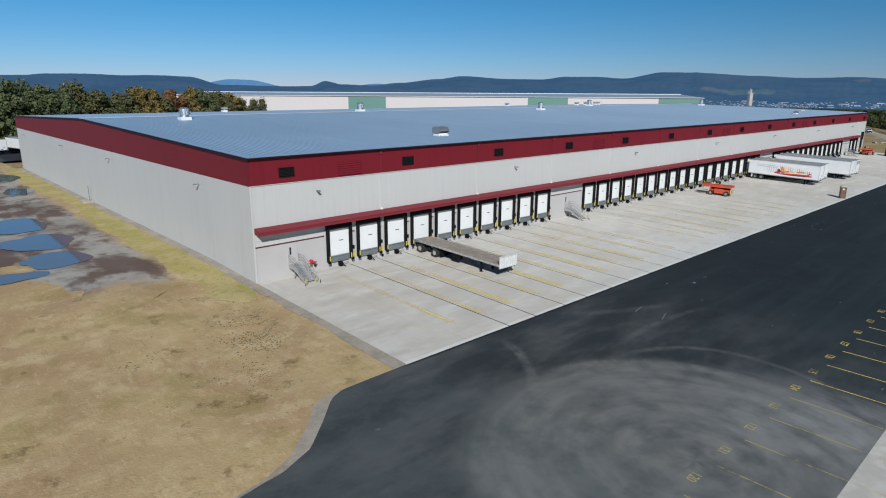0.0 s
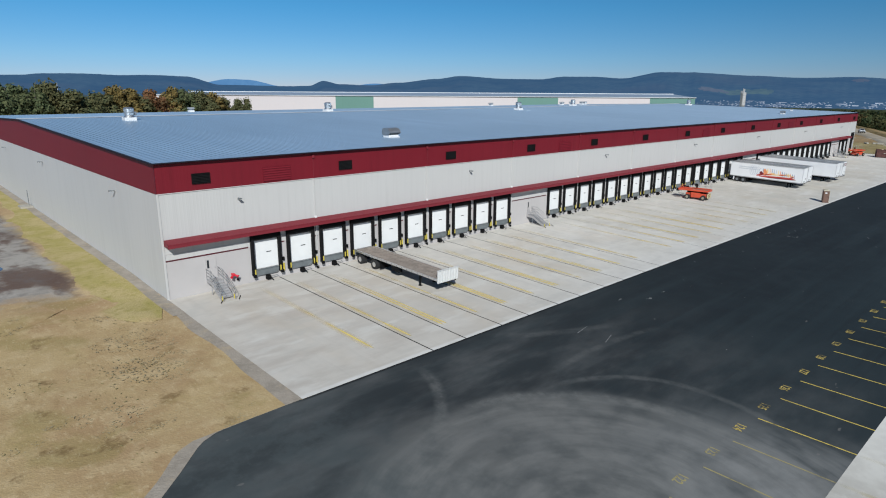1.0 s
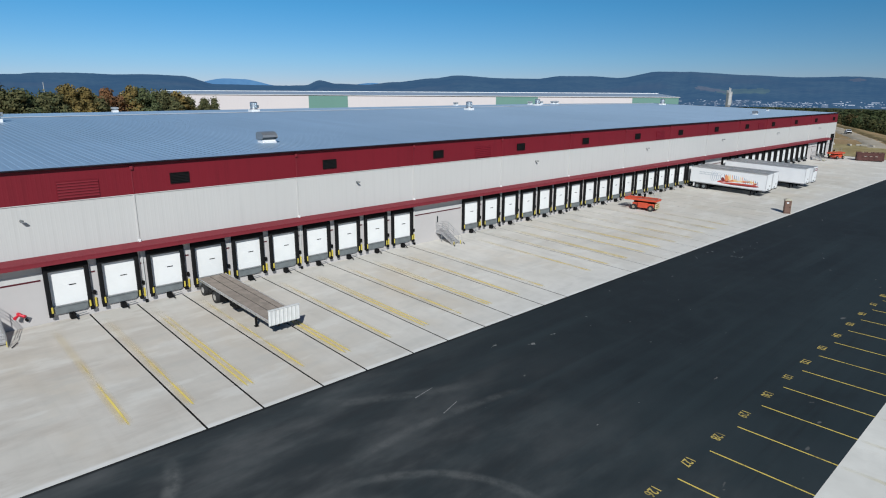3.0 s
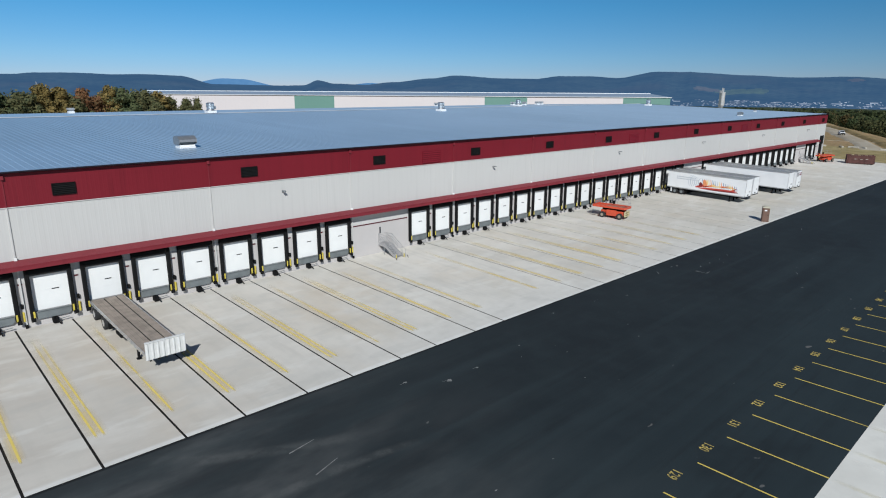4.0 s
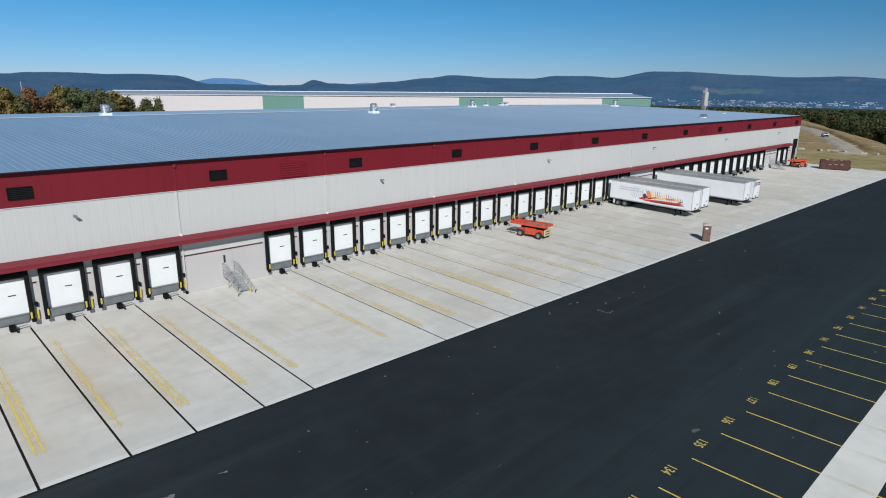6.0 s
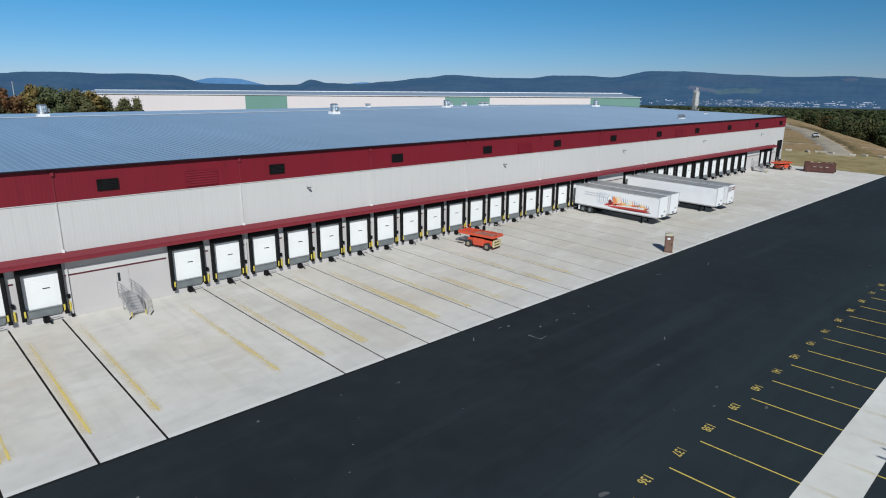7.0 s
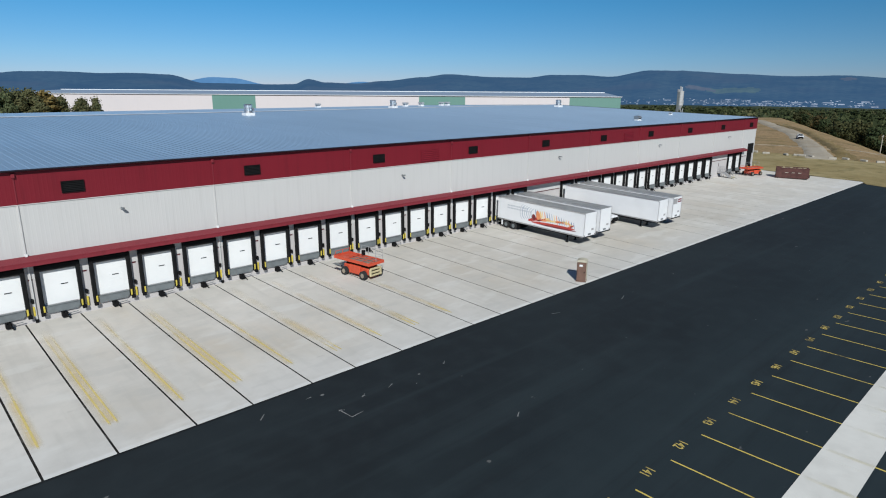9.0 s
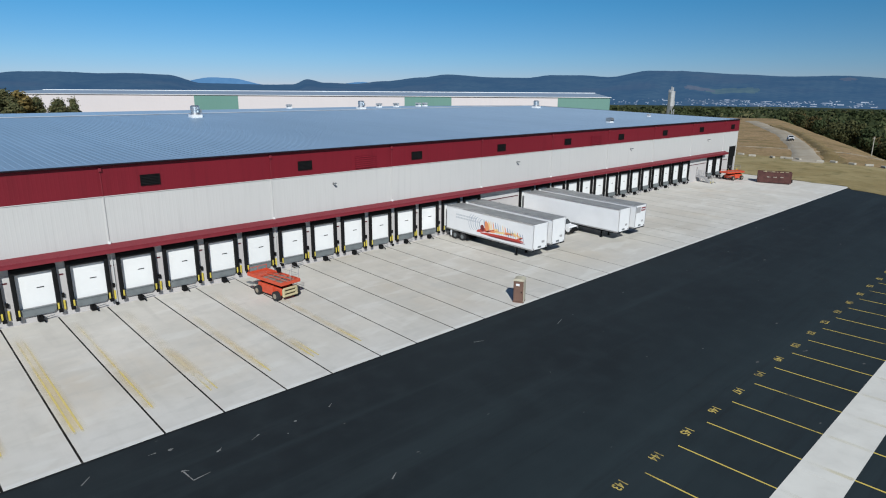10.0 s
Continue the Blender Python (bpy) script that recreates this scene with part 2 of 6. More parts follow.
def asphalt_material():
    n = Nodes("asphalt_with_dusty_tyre_arcs")
    wide, mid, fine = n.noise(0.045, 4), n.noise(0.5, 5), n.noise(40, 3)
    px = n.xyz()
    cloud = n.noise(0.13, 4)
    col = n.mix(n.ramp(wide, 0.35, 0.7), (0.0068, 0.0112, 0.014), (0.0115, 0.018, 0.021))
    lane = n.noise(1.0, 4, 0.6, stretch=(0.025, 0.55, 1))
    col = n.mix(n.math("MULTIPLY", n.ramp(lane, 0.47, 0.72), 0.55), col, (0.022, 0.033, 0.037))
    col = n.mix(n.math("MULTIPLY", n.ramp(n.math("ADD", px[1], n.math("MULTIPLY", cloud, 8.0)), -28.0, -40.0), 0.5), col, (0.019, 0.031, 0.036))

    seam = n.noise(1.0, 5, 0.7, stretch=(0.06, 1.6, 1))
    col = n.mix(n.math("MULTIPLY", n.ramp(seam, 0.52, 0.7), 0.45), col, (0.0065, 0.0095, 0.0115))
    patch = n.noise(0.12, 5, 0.65, stretch=(0.5, 1.0, 1))
    col = n.mix(n.math("MULTIPLY", n.ramp(patch, 0.52, 0.66), 0.4), col, (0.006, 0.009, 0.011))

    def circle(cx, cy):
        dx, dy = n.math("SUBTRACT", px[0], cx), n.math("SUBTRACT", px[1], cy)
        return n.math("SQRT", n.math("ADD", n.math("MULTIPLY", dx, dx), n.math("MULTIPLY", dy, dy))), n.math("ARCTAN2", dy, dx)

    def grow(v, lo, hi):
        return n.ramp(v, lo, hi)

    # dust dragged round by turning lorries
    r, a = circle(0.5, -41.8)
    c = n.t.nodes.new("ShaderNodeCombineXYZ")
    n.put(c.inputs[0], r)
    n.put(c.inputs[1], n.math("MULTIPLY", a, 1.5))
    streak = n.noise(0.6, 5, 0.6, vec=c.outputs[0])
    rim = n.math("ADD", r, n.math("MULTIPLY", cloud, 3.0))
    near = n.math("SUBTRACT", 1.0, grow(rim, 12.2, 15.0))
    dust = n.math("MULTIPLY", n.math("MULTIPLY", near, n.ramp(n.math("ADD", px[1], n.math("MULTIPLY", cloud, 5.0)), -51.5, -45.0)), n.math("ADD", 0.55, n.math("MULTIPLY", n.ramp(streak, 0.34, 0.7), 0.45)))
    col = n.mix(n.math("MULTIPLY", dust, 0.85), col, (0.228, 0.224, 0.21))
    heap = n.math("MULTIPLY", n.math("MULTIPLY", n.ramp(px[1], -36.0, -46.0), n.ramp(px[0], 1.0, 9.0)), n.math("MULTIPLY", n.ramp(n.math("ADD", px[0], n.math("MULTIPLY", cloud, 8.0)), 22.0, 14.0), n.ramp(streak, 0.25, 0.6)))
    heap = n.math("MULTIPLY", heap, n.ramp(px[1], -56.0, -50.0))
    col = n.mix(n.math("MULTIPLY", heap, 0.85), col, (0.285, 0.285, 0.275))
    film = n.math("MULTIPLY", n.ramp(px[0], 36.0, 6.0), n.math("ADD", 0.2, n.math("MULTIPLY", n.ramp(n.noise(0.22, 5, 0.6, stretch=(0.5, 1.3, 1)), 0.38, 0.7), 0.8)))
    col = n.mix(n.math("MULTIPLY", film, 0.5), col, (0.15, 0.153, 0.15))
    gritty = n.math("MULTIPLY", n.ramp(px[0], 1.0, -6.0), n.math("ADD", 0.35, n.math("MULTIPLY", n.ramp(n.noise(0.5, 6, 0.7), 0.4, 0.65), 0.65)))
    col = n.mix(n.math("MULTIPLY", gritty, 0.45), col, (0.13, 0.15, 0.15))
    # single pale wheel tracks: centre, radius, width, limits along x or y
    worn = n.ramp(n.noise(0.9, 5, 0.7), 0.38, 0.62)
    for cx, cy, rad, wd, axis, lo, hi, k in ((-4.0, -23.5, 8.4, 0.6, 1, -33.0, -23.5, 0.42), (16.0, -60.5, 30.0, 0.5, 0, 10.0, 25.0, 0.22), (8.3, -40.2, 8.1, 0.45, 0, 8.0, 22.0, 0.3), (30.0, -2.0, 28.0, 0.7, 0, 12.0, 23.0, 0.18), (0.9, -41.6, 11.6, 0.8, 0, 2.0, 18.0, 0.55), (1.8, -41.4, 8.9, 0.5, 0, 2.0, 18.0, 0.25)):
        q, _ = circle(cx, cy)
        line = n.math("SUBTRACT", 1.0, grow(n.math("ABSOLUTE", n.math("SUBTRACT", n.math("ADD", q, n.math("MULTIPLY", cloud, 0.8)), rad + 0.4)), wd * 0.2, wd))
        span = n.math("MULTIPLY", n.math("MULTIPLY", grow(px[axis], lo, lo + 3.0), grow(px[0], -4.0, -1.0)), n.math("SUBTRACT", 1.0, grow(px[axis], hi - 3.0, hi)))
        col = n.mix(n.math("MULTIPLY", n.math("MULTIPLY", line, span), n.math("MULTIPLY", n.math("ADD", 0.35, n.math("MULTIPLY", worn, 0.65)), k)), col, (0.2, 0.2, 0.19))
    fleck = n.noise(1.3, 2, 0.4, stretch=(0.7, 1.3, 1))
    col = n.mix(n.math("MULTIPLY", n.ramp(fleck, 0.765, 0.8), 0.5), col, (0.2, 0.19, 0.18))
    col = n.mix(n.math("MULTIPLY", n.ramp(mid, 0.4, 0.75), 0.4), col, (0.02, 0.029, 0.033))
    col = n.mix(n.math("MULTIPLY", fine, 0.2), col, (0.036, 0.038, 0.04))
    tack = n.math("MULTIPLY", n.ramp(px[1], -23.15, -22.95), n.ramp(px[0], -5.0, -3.0))
    col = n.mix(n.math("MULTIPLY", tack, 0.8), col, (0.004, 0.005, 0.006))
    n.bump(fine, 0.2, 0.008)
    return n.done(col, 0.8, 0, 0.3)


def soil_material(name, a, b, c, s1=0.12, s2=0.8, bump=0.5):
    """Three colours of earth and straw in patches."""
    n = Nodes(name)
    one, two, fine = n.noise(s1, 6, 0.62), n.noise(s2, 6, 0.6), n.noise(7, 4)
    col = n.mix(n.ramp(one, 0.38, 0.62), a, b)
    col = n.mix(n.math("MULTIPLY", n.ramp(two, 0.48, 0.72), 0.7), col, c)
    col = n.mix(n.math("MULTIPLY", n.ramp(fine, 0.35, 0.75), 0.45), col, dark(a, 0.62))
    n.bump(n.math("ADD", n.math("MULTIPLY", two, 2.0), fine), bump, 0.12)
    return n.done(col, 0.95, 0, 0.1)


STRAW, EARTH, DRY = (0.44, 0.33, 0.17), (0.36, 0.245, 0.13), (0.51, 0.395, 0.225)


def straw_colour(n):
    one, two, fine = n.noise(0.09, 6, 0.62), n.noise(0.5, 6, 0.6), n.noise(7, 4)
    col = n.mix(n.ramp(one, 0.38, 0.62), STRAW, EARTH)
    col = n.mix(n.math("MULTIPLY", n.ramp(two, 0.46, 0.68), 0.75), col, DRY)
    col = n.mix(n.math("MULTIPLY", n.ramp(n.noise(0.16, 5, 0.6, stretch=(1, 1, 3)), 0.52, 0.64), 0.5), col, (0.26, 0.21, 0.075))
    col = n.mix(n.math("MULTIPLY", n.ramp(n.noise(0.33, 5, 0.7), 0.57, 0.7), 0.75), col, (0.16, 0.105, 0.045))
    col = n.mix(n.math("MULTIPLY", n.ramp(n.noise(0.7, 6, 0.72, stretch=(1.5, 0.5, 1)), 0.53, 0.66), 0.4), col, (0.3, 0.205, 0.095))
    col = n.mix(n.math("MULTIPLY", n.ramp(n.noise(2.6, 5, 0.7, stretch=(1.3, 0.6, 1)), 0.54, 0.68), 0.35), col, (0.6, 0.49, 0.3))
    col = n.mix(n.math("MULTIPLY", n.ramp(fine, 0.35, 0.75), 0.2), col, dark(EARTH, 0.7))
    n.bump(n.math("ADD", n.math("MULTIPLY", two, 2.0), fine), 0.5, 0.06)
    return col


def field_material():
    n = Nodes("straw_covered_earth")
    return n.done(straw_colour(n), 0.95, 0, 0.1)


def shoulder_material():
    """Grey gravel with straw blown over it."""
    n = Nodes("gravel_shoulder")
    straw = straw_colour(n)
    one, two, fine = n.noise(0.4, 6, 0.62), n.noise(2.0, 6, 0.6), n.noise(12, 4)
    col = n.mix(n.ramp(one, 0.38, 0.62), (0.36, 0.315, 0.26), (0.28, 0.245, 0.2))
    col = n.mix(n.math("MULTIPLY", n.ramp(two, 0.45, 0.72), 0.6), col, (0.4, 0.355, 0.295))
    col = n.mix(n.math("MULTIPLY", n.ramp(fine, 0.4, 0.7), 0.2), col, (0.24, 0.21, 0.175))
    blown = n.math("MULTIPLY", n.ramp(n.noise(0.5, 6, 0.7), 0.52, 0.7), 0.5)
    return n.done(n.mix(blown, col, straw), 0.95, 0, 0.1)


def mud_material():
    """Wet mud flat: pale silt, brown wet soil, running out into the straw."""
    n = Nodes("grey_brown_mud")
    straw = straw_colour(n)
    one, two, three = n.noise(0.12, 6, 0.62), n.noise(0.17, 5, 0.6, stretch=(1.2, 0.7, 1)), n.noise(0.5, 5, 0.65)
    col = n.mix(n.ramp(one, 0.36, 0.6), (0.22, 0.195, 0.17), (0.34, 0.315, 0.28))
    col = n.mix(n.math("MULTIPLY", n.ramp(two, 0.46, 0.58), 0.85), col, (0.095, 0.055, 0.038))
    col = n.mix(n.math("MULTIPLY", n.ramp(three, 0.5, 0.7), 0.5), col, (0.14, 0.125, 0.115))
    px = n.xyz()
    ragged = n.math("MULTIPLY", n.math("SUBTRACT", n.noise(0.25, 6, 0.65), 0.5), 12.0)
    out = n.math("MAXIMUM", n.ramp(n.math("ADD", n.math("ADD", px[1], n.math("MULTIPLY", px[0], -0.1)), ragged), 11.0, 6.5), n.ramp(n.math("ADD", px[0], n.math("MULTIPLY", ragged, 0.4)), -9.8, -8.0))
    return n.done(n.mix(out, col, straw), n.math("SUBTRACT", 0.95, n.math("MULTIPLY", n.ramp(two, 0.5, 0.65), 0.25)), 0, 0.25)


def verge_material():
    """Yellowing grass with a ragged outer edge of straw."""
    n = Nodes("yellow_green_grass")
    straw = straw_colour(n)
    one, two, fine = n.noise(0.3, 6, 0.62), n.noise(1.4, 6, 0.6), n.noise(9, 4)
    col = n.mix(n.ramp(one, 0.38, 0.62), (0.37, 0.315, 0.11), (0.46, 0.37, 0.18))
    col = n.mix(n.math("MULTIPLY", n.ramp(two, 0.48, 0.72), 0.6), col, (0.27, 0.235, 0.07))
    col = n.mix(n.math("MULTIPLY", n.ramp(fine, 0.35, 0.75), 0.4), col, (0.14, 0.13, 0.03))
    px = n.xyz()
    ragged = n.math("MULTIPLY", n.math("SUBTRACT", n.noise(0.35, 6, 0.65), 0.5), 5.0)
    out = n.math("MAXIMUM", n.ramp(n.math("ADD", px[0], ragged), -8.0, -9.6), n.ramp(n.math("ADD", px[1], ragged), -2.5, -5.0))
    return n.done(n.mix(out, col, straw), 0.95, 0, 0.1)


def land_material(name, a, b, c, s1, s2):
    """Rough grass on the hill top, dark woodland floor down in the valley."""
    n = Nodes(name)
    one, two, fine = n.noise(s1, 6, 0.62), n.noise(s2, 6, 0.6), n.noise(0.9, 5)
    col = n.mix(n.ramp(one, 0.38, 0.62), a, b)
    col = n.mix(n.math("MULTIPLY", n.ramp(two, 0.48, 0.72), 0.7), col, c)
    col = n.mix(n.math("MULTIPLY", n.ramp(fine, 0.35, 0.7), 0.6), col, dark(a, 0.5))
    gully = n.noise(0.07, 6, 0.7, stretch=(1.6, 0.6, 1))
    col = n.mix(n.math("MULTIPLY", n.ramp(gully, 0.52, 0.64), 0.55), col, (0.12, 0.1, 0.045))
    far = n.mix(n.ramp(n.noise(0.006, 5), 0.4, 0.65), (0.028, 0.04, 0.022), (0.06, 0.07, 0.035))
    col = n.mix(n.ramp(n.xyz()[2], -9.0, -22.0), col, far)
    n.bump(n.math("ADD", two, fine), 0.4, 0.2)
    return n.done(col, 0.95, 0, 0.1)


def paint_line_material(name, base, under, worn=0.45):
    """Road paint, worn through to the surface under it."""
    n = Nodes(name)
    w1, w2 = n.noise(0.5, 4), n.noise(6, 4)
    gone = n.ramp(n.math("ADD", n.math("MULTIPLY", w1, 0.7), n.math("MULTIPLY", w2, 0.3)), worn - 0.04, worn + 0.16)
    return n.done(n.mix(gone, base, under), 0.8, 0, 0.25)


M_ROOF = roof_material()
M_SLAB = concrete_material("apron_concrete", (0.665, 0.635, 0.58), (0.575, 0.55, 0.5))
M_STRIP = concrete_material("landing_strip_concrete", (0.72, 0.7, 0.645), (0.63, 0.61, 0.56), False)
M_SEALANT = sealant_material()
M_ASPHALT = asphalt_material()
M_FIELD = field_material()
M_MUD = mud_material()
M_VERGE = verge_material()
M_SHOULDER = shoulder_material()
M_GROUND = land_material("rough_grass_land", (0.31, 0.22, 0.11), (0.36, 0.25, 0.135), (0.115, 0.115, 0.04), 0.03, 0.1)
M_ROADDIRT = soil_material("haul_road_gravel", (0.40, 0.35, 0.275), (0.33, 0.275, 0.2), (0.43, 0.385, 0.31), 0.08, 0.6, 0.3)
M_BERM = soil_material("weedy_brown_earth", (0.27, 0.2, 0.1), (0.2, 0.15, 0.065), (0.12, 0.1, 0.04), 0.12, 0.35, 0.8)
M_DRYGRASS = soil_material("dry_mown_grass", (0.36, 0.295, 0.15), (0.27, 0.21, 0.095), (0.14, 0.125, 0.05), 0.06, 0.3, 0.8)
M_LINE_Y = paint_line_material("yellow_stall_paint", (0.62, 0.47, 0.10), (0.035, 0.036, 0.04), 0.56)
M_LINE_NUMBER = paint_line_material("faded_number_paint", (0.5, 0.38, 0.1), (0.04, 0.042, 0.042), 0.52)
M_LINE_DUSTY = paint_line_material("dusty_stall_paint", (0.34, 0.29, 0.13), (0.11, 0.107, 0.1), 0.5)


def faded_paint(name, c, top, lo, hi, soft):
    """Old paint with soft, rubbed-off edges, thinner towards the dock wall."""
    n = Nodes(name)
    g = n.xyz(n.t.nodes.new("ShaderNodeTexCoord").outputs["Generated"])
    side = n.math("SUBTRACT", 1.0, n.ramp(n.math("ABSOLUTE", n.math("SUBTRACT", n.math("MULTIPLY", g[0], 2.0), 1.0)), 1.0 - soft, 1.0))
    inner = n.math("ADD", 0.4, n.math("MULTIPLY", n.ramp(g[1], 0.7, 0.3), 0.6))
    ends = n.math("MULTIPLY", n.ramp(g[1], 0.0, 0.04), n.ramp(g[1], 1.0, 0.8))
    left = n.ramp(n.math("ADD", n.math("MULTIPLY", n.noise(0.3, 3), 0.85), n.math("MULTIPLY", n.noise(12.0, 3), 0.15)), lo, hi)
    alpha = n.math("MULTIPLY", n.math("MULTIPLY", n.math("MULTIPLY", side, inner), n.math("MULTIPLY", ends, left)), top)
    n.link(alpha, n.b.inputs["Alpha"])
    return n.done(n.mix(n.noise(2.0, 4), c, dark(c, 0.93)), 0.8, 0, 0.25)


M_LINE_APRON = faded_paint("worn_yellow_apron_paint", (0.88, 0.71, 0.17), 0.85, 0.32, 0.58, 0.3)
M_LINE_RUBBED = faded_paint("rubbed_yellow_apron_paint", (0.88, 0.7, 0.16), 0.7, 0.22, 0.5, 0.3)
M_LINE_THIN = faded_paint("thin_yellow_apron_paint", (0.86, 0.7, 0.2), 0.55, 0.22, 0.55, 0.35)
M_LINE_FAINT = faded_paint("faint_paint_ghost", (0.76, 0.62, 0.34), 0.4, 0.3, 0.62, 0.95)
M_LINE_WASH = faded_paint("yellow_paint_ghost", (0.8, 0.64, 0.33), 0.46, 0.26, 0.58, 0.95)
M_TOWERSKIN = plain("pale_silo_paint", (0.42, 0.42, 0.42), 0.5, wear=0.2, scale=0.6)
M_TOWER = plain("weathered_silo_steel", (0.36, 0.37, 0.385), 0.6, 0.1, wear=0.35, scale=0.6)
M_LINE_STRIP = faded_paint("faint_yellow_paint", (0.66, 0.56, 0.24), 0.3, 0.3, 0.6, 0.9)


def water_material():
    n = Nodes("puddle_water")
    n.bump(n.noise(1.2, 2), 0.03, 0.01)
    return n.done((0.13, 0.155, 0.19), 0.05, 0, 1.0)


M_WATER = water_material()


def leaf_material(name, a, b):
    n = Nodes(name)
    col = n.mix(n.island(), a, b)
    col = n.mix(n.math("MULTIPLY", n.random(), 0.25), col, (0.085, 0.068, 0.024))
    n.done(col, 0.75, 0, 0.15)
    # light shining through the leaf
    thin = n.t.nodes.new("ShaderNodeBsdfTranslucent")
    n.link(col, thin.inputs["Color"])
    both = n.t.nodes.new("ShaderNodeMixShader")
    both.inputs[0].default_value = 0.4
    n.link(n.b.outputs[0], both.inputs[1])
    n.link(thin.outputs[0], both.inputs[2])
    n.link(both.outputs[0], n.t.nodes["Material Output"].inputs["Surface"])
    return n.m


M_LEAF_GREEN = leaf_material("green_leaves", (0.047, 0.064, 0.028), (0.085, 0.104, 0.042))
M_LEAF_VALLEY = leaf_material("valley_green_leaves", (0.04, 0.056, 0.024), (0.07, 0.088, 0.036))
M_LEAF_VALLEYOLIVE = leaf_material("valley_olive_leaves", (0.065, 0.068, 0.03), (0.105, 0.105, 0.042))
M_LEAF_VALLEYBROWN = leaf_material("valley_brown_leaves", (0.095, 0.07, 0.03), (0.14, 0.105, 0.042))
M_LEAF_BELT = leaf_material("belt_green_leaves", (0.085, 0.12, 0.06), (0.19, 0.21, 0.1))
M_LEAF_OLIVE = leaf_material("olive_leaves", (0.09, 0.11, 0.055), (0.2, 0.185, 0.085))
M_LEAF_GOLD = leaf_material("golden_leaves", (0.13, 0.12, 0.05), (0.36, 0.26, 0.09))
M_LEAF_RUST = leaf_material("rust_leaves", (0.13, 0.095, 0.05), (0.36, 0.17, 0.085))
M_BARK = plain("grey_bark", (0.12, 0.10, 0.085), 0.9, wear=0.4, scale=2)
M_SEALGRIP = plain("faded_shelter_vinyl", (0.008, 0.008, 0.0085), 0.8, wear=0.35, scale=1.5, spec=0.15)
M_STRIPE = wall_paint("maroon_stripe_paint", (0.075, 0.008, 0.014), 0.15)


# ---- building blocks ----
def box(bm, x0, x1, y0, y1, z0, z1, bevel=0.0):
    x0, x1, y0, y1, z0, z1 = min(x0, x1), max(x0, x1), min(y0, y1), max(y0, y1), min(z0, z1), max(z0, z1)
    r = bmesh.ops.create_cube(bm, size=1, matrix=Matrix.Translation(((x0 + x1) / 2, (y0 + y1) / 2, (z0 + z1) / 2)) @ Matrix.Diagonal((x1 - x0, y1 - y0, z1 - z0, 1)))
    if bevel:
        bmesh.ops.bevel(bm, geom=list({e for v in r["verts"] for e in v.link_edges}), offset=bevel, segments=1, affect="EDGES")
    return bm


def bx(*a, bevel=0.0):
    return box(bmesh.new(), *a, bevel=bevel)


def rod(bm, a, b, r=0.03, n=8, r2=None):
    a, b = Vector(a), Vector(b)
    m = Matrix.Translation((a + b) / 2) @ (b - a).to_track_quat("Z", "Y").to_matrix().to_4x4()
    bmesh.ops.create_cone(bm, cap_ends=True, segments=n, radius1=r, radius2=r if r2 is None else r2, depth=(b - a).length, matrix=m)
    return bm


def rd(a, b, r=0.03, n=8, r2=None):
    return rod(bmesh.new(), a, b, r, n, r2)


def prism(bm, outline, depth, m=Matrix()):
    """Extrudes a closed outline in x and z along y."""
    f = [bm.verts.new(m @ Vector((x, 0, z))) for x, z in outline]
    b = [bm.verts.new(m @ Vector((x, depth, z))) for x, z in outline]
    bm.faces.new(f)
    bm.faces.new(b[::-1])
    for i in range(len(f)):
        j = (i + 1) % len(f)
        bm.faces.new((f[j], f[i], b[i], b[j]))
    bmesh.ops.recalc_face_normals(bm, faces=bm.faces)
    return bm


def mesh_of(name, bm, material):
    me = bpy.data.meshes.new(name)
    bm.to_mesh(me)
    bm.free()
    me.materials.append(material)
    return me


def raw(name, verts, faces, material, smooth=False):
    me = bpy.data.meshes.new(name)
    me.from_pydata(verts, [], faces)
    me.materials.append(material)
    if smooth:
        me.polygons.foreach_set("use_smooth", [True] * len(me.polygons))
    me.update()
    return me


def part(name, bm, material, parent, label=""):
    ob = new(name, bm if isinstance(bm, bpy.types.Mesh) else mesh_of(name, bm, material))
    ob.parent = parent
    return tagged(ob, label)


def thing(name, at, label, category, group="", kind="", turn=0.0):
    ob = new(name)
    ob.empty_display_size = 0.3
    ob.matrix_basis = pose(*at, 0, 0, turn)
    return tagged(ob, label, category, group, kind)


def setting(name, data, material, label, category):
    ob = new(name, data if isinstance(data, bpy.types.Mesh) else mesh_of(name, data, material))
    return tagged(ob, label, category, kind="structure")


def wheel(name, parent, x, y, z, r, w, rim=M_GALV):
    t = part(name, rd((x - w / 2, y, z), (x + w / 2, y, z), r, 20), M_TYRE, parent)
    bm = bmesh.new()
    for s in (-1, 1):
        rod(bm, (x + s * (w / 2 - 0.03), y, z), (x + s * (w / 2 + 0.012), y, z), r * 0.52, 16)
    part("rim", bm, rim, t)
    return t


# ---- lie of the land ----
def gz(y):
    """Height of the paved yard: it falls from the dock wall towards the stalls."""
    return float(np.interp(y, [-200, -50, -42.8, -22.8, 0], [-1.5, -0.42, -0.39, 0, 0.55]))


def smooth(a, b, v):
    t = min(1.0, max(0.0, (v - a) / (b - a)))
    return t * t * (3 - 2 * t)


def edge_distance(x, y):
    """How far a place lies beyond the brow of the hill, where the land falls to the valley."""
    return (x - 252) * 0.414 - (y + 19) * 0.91


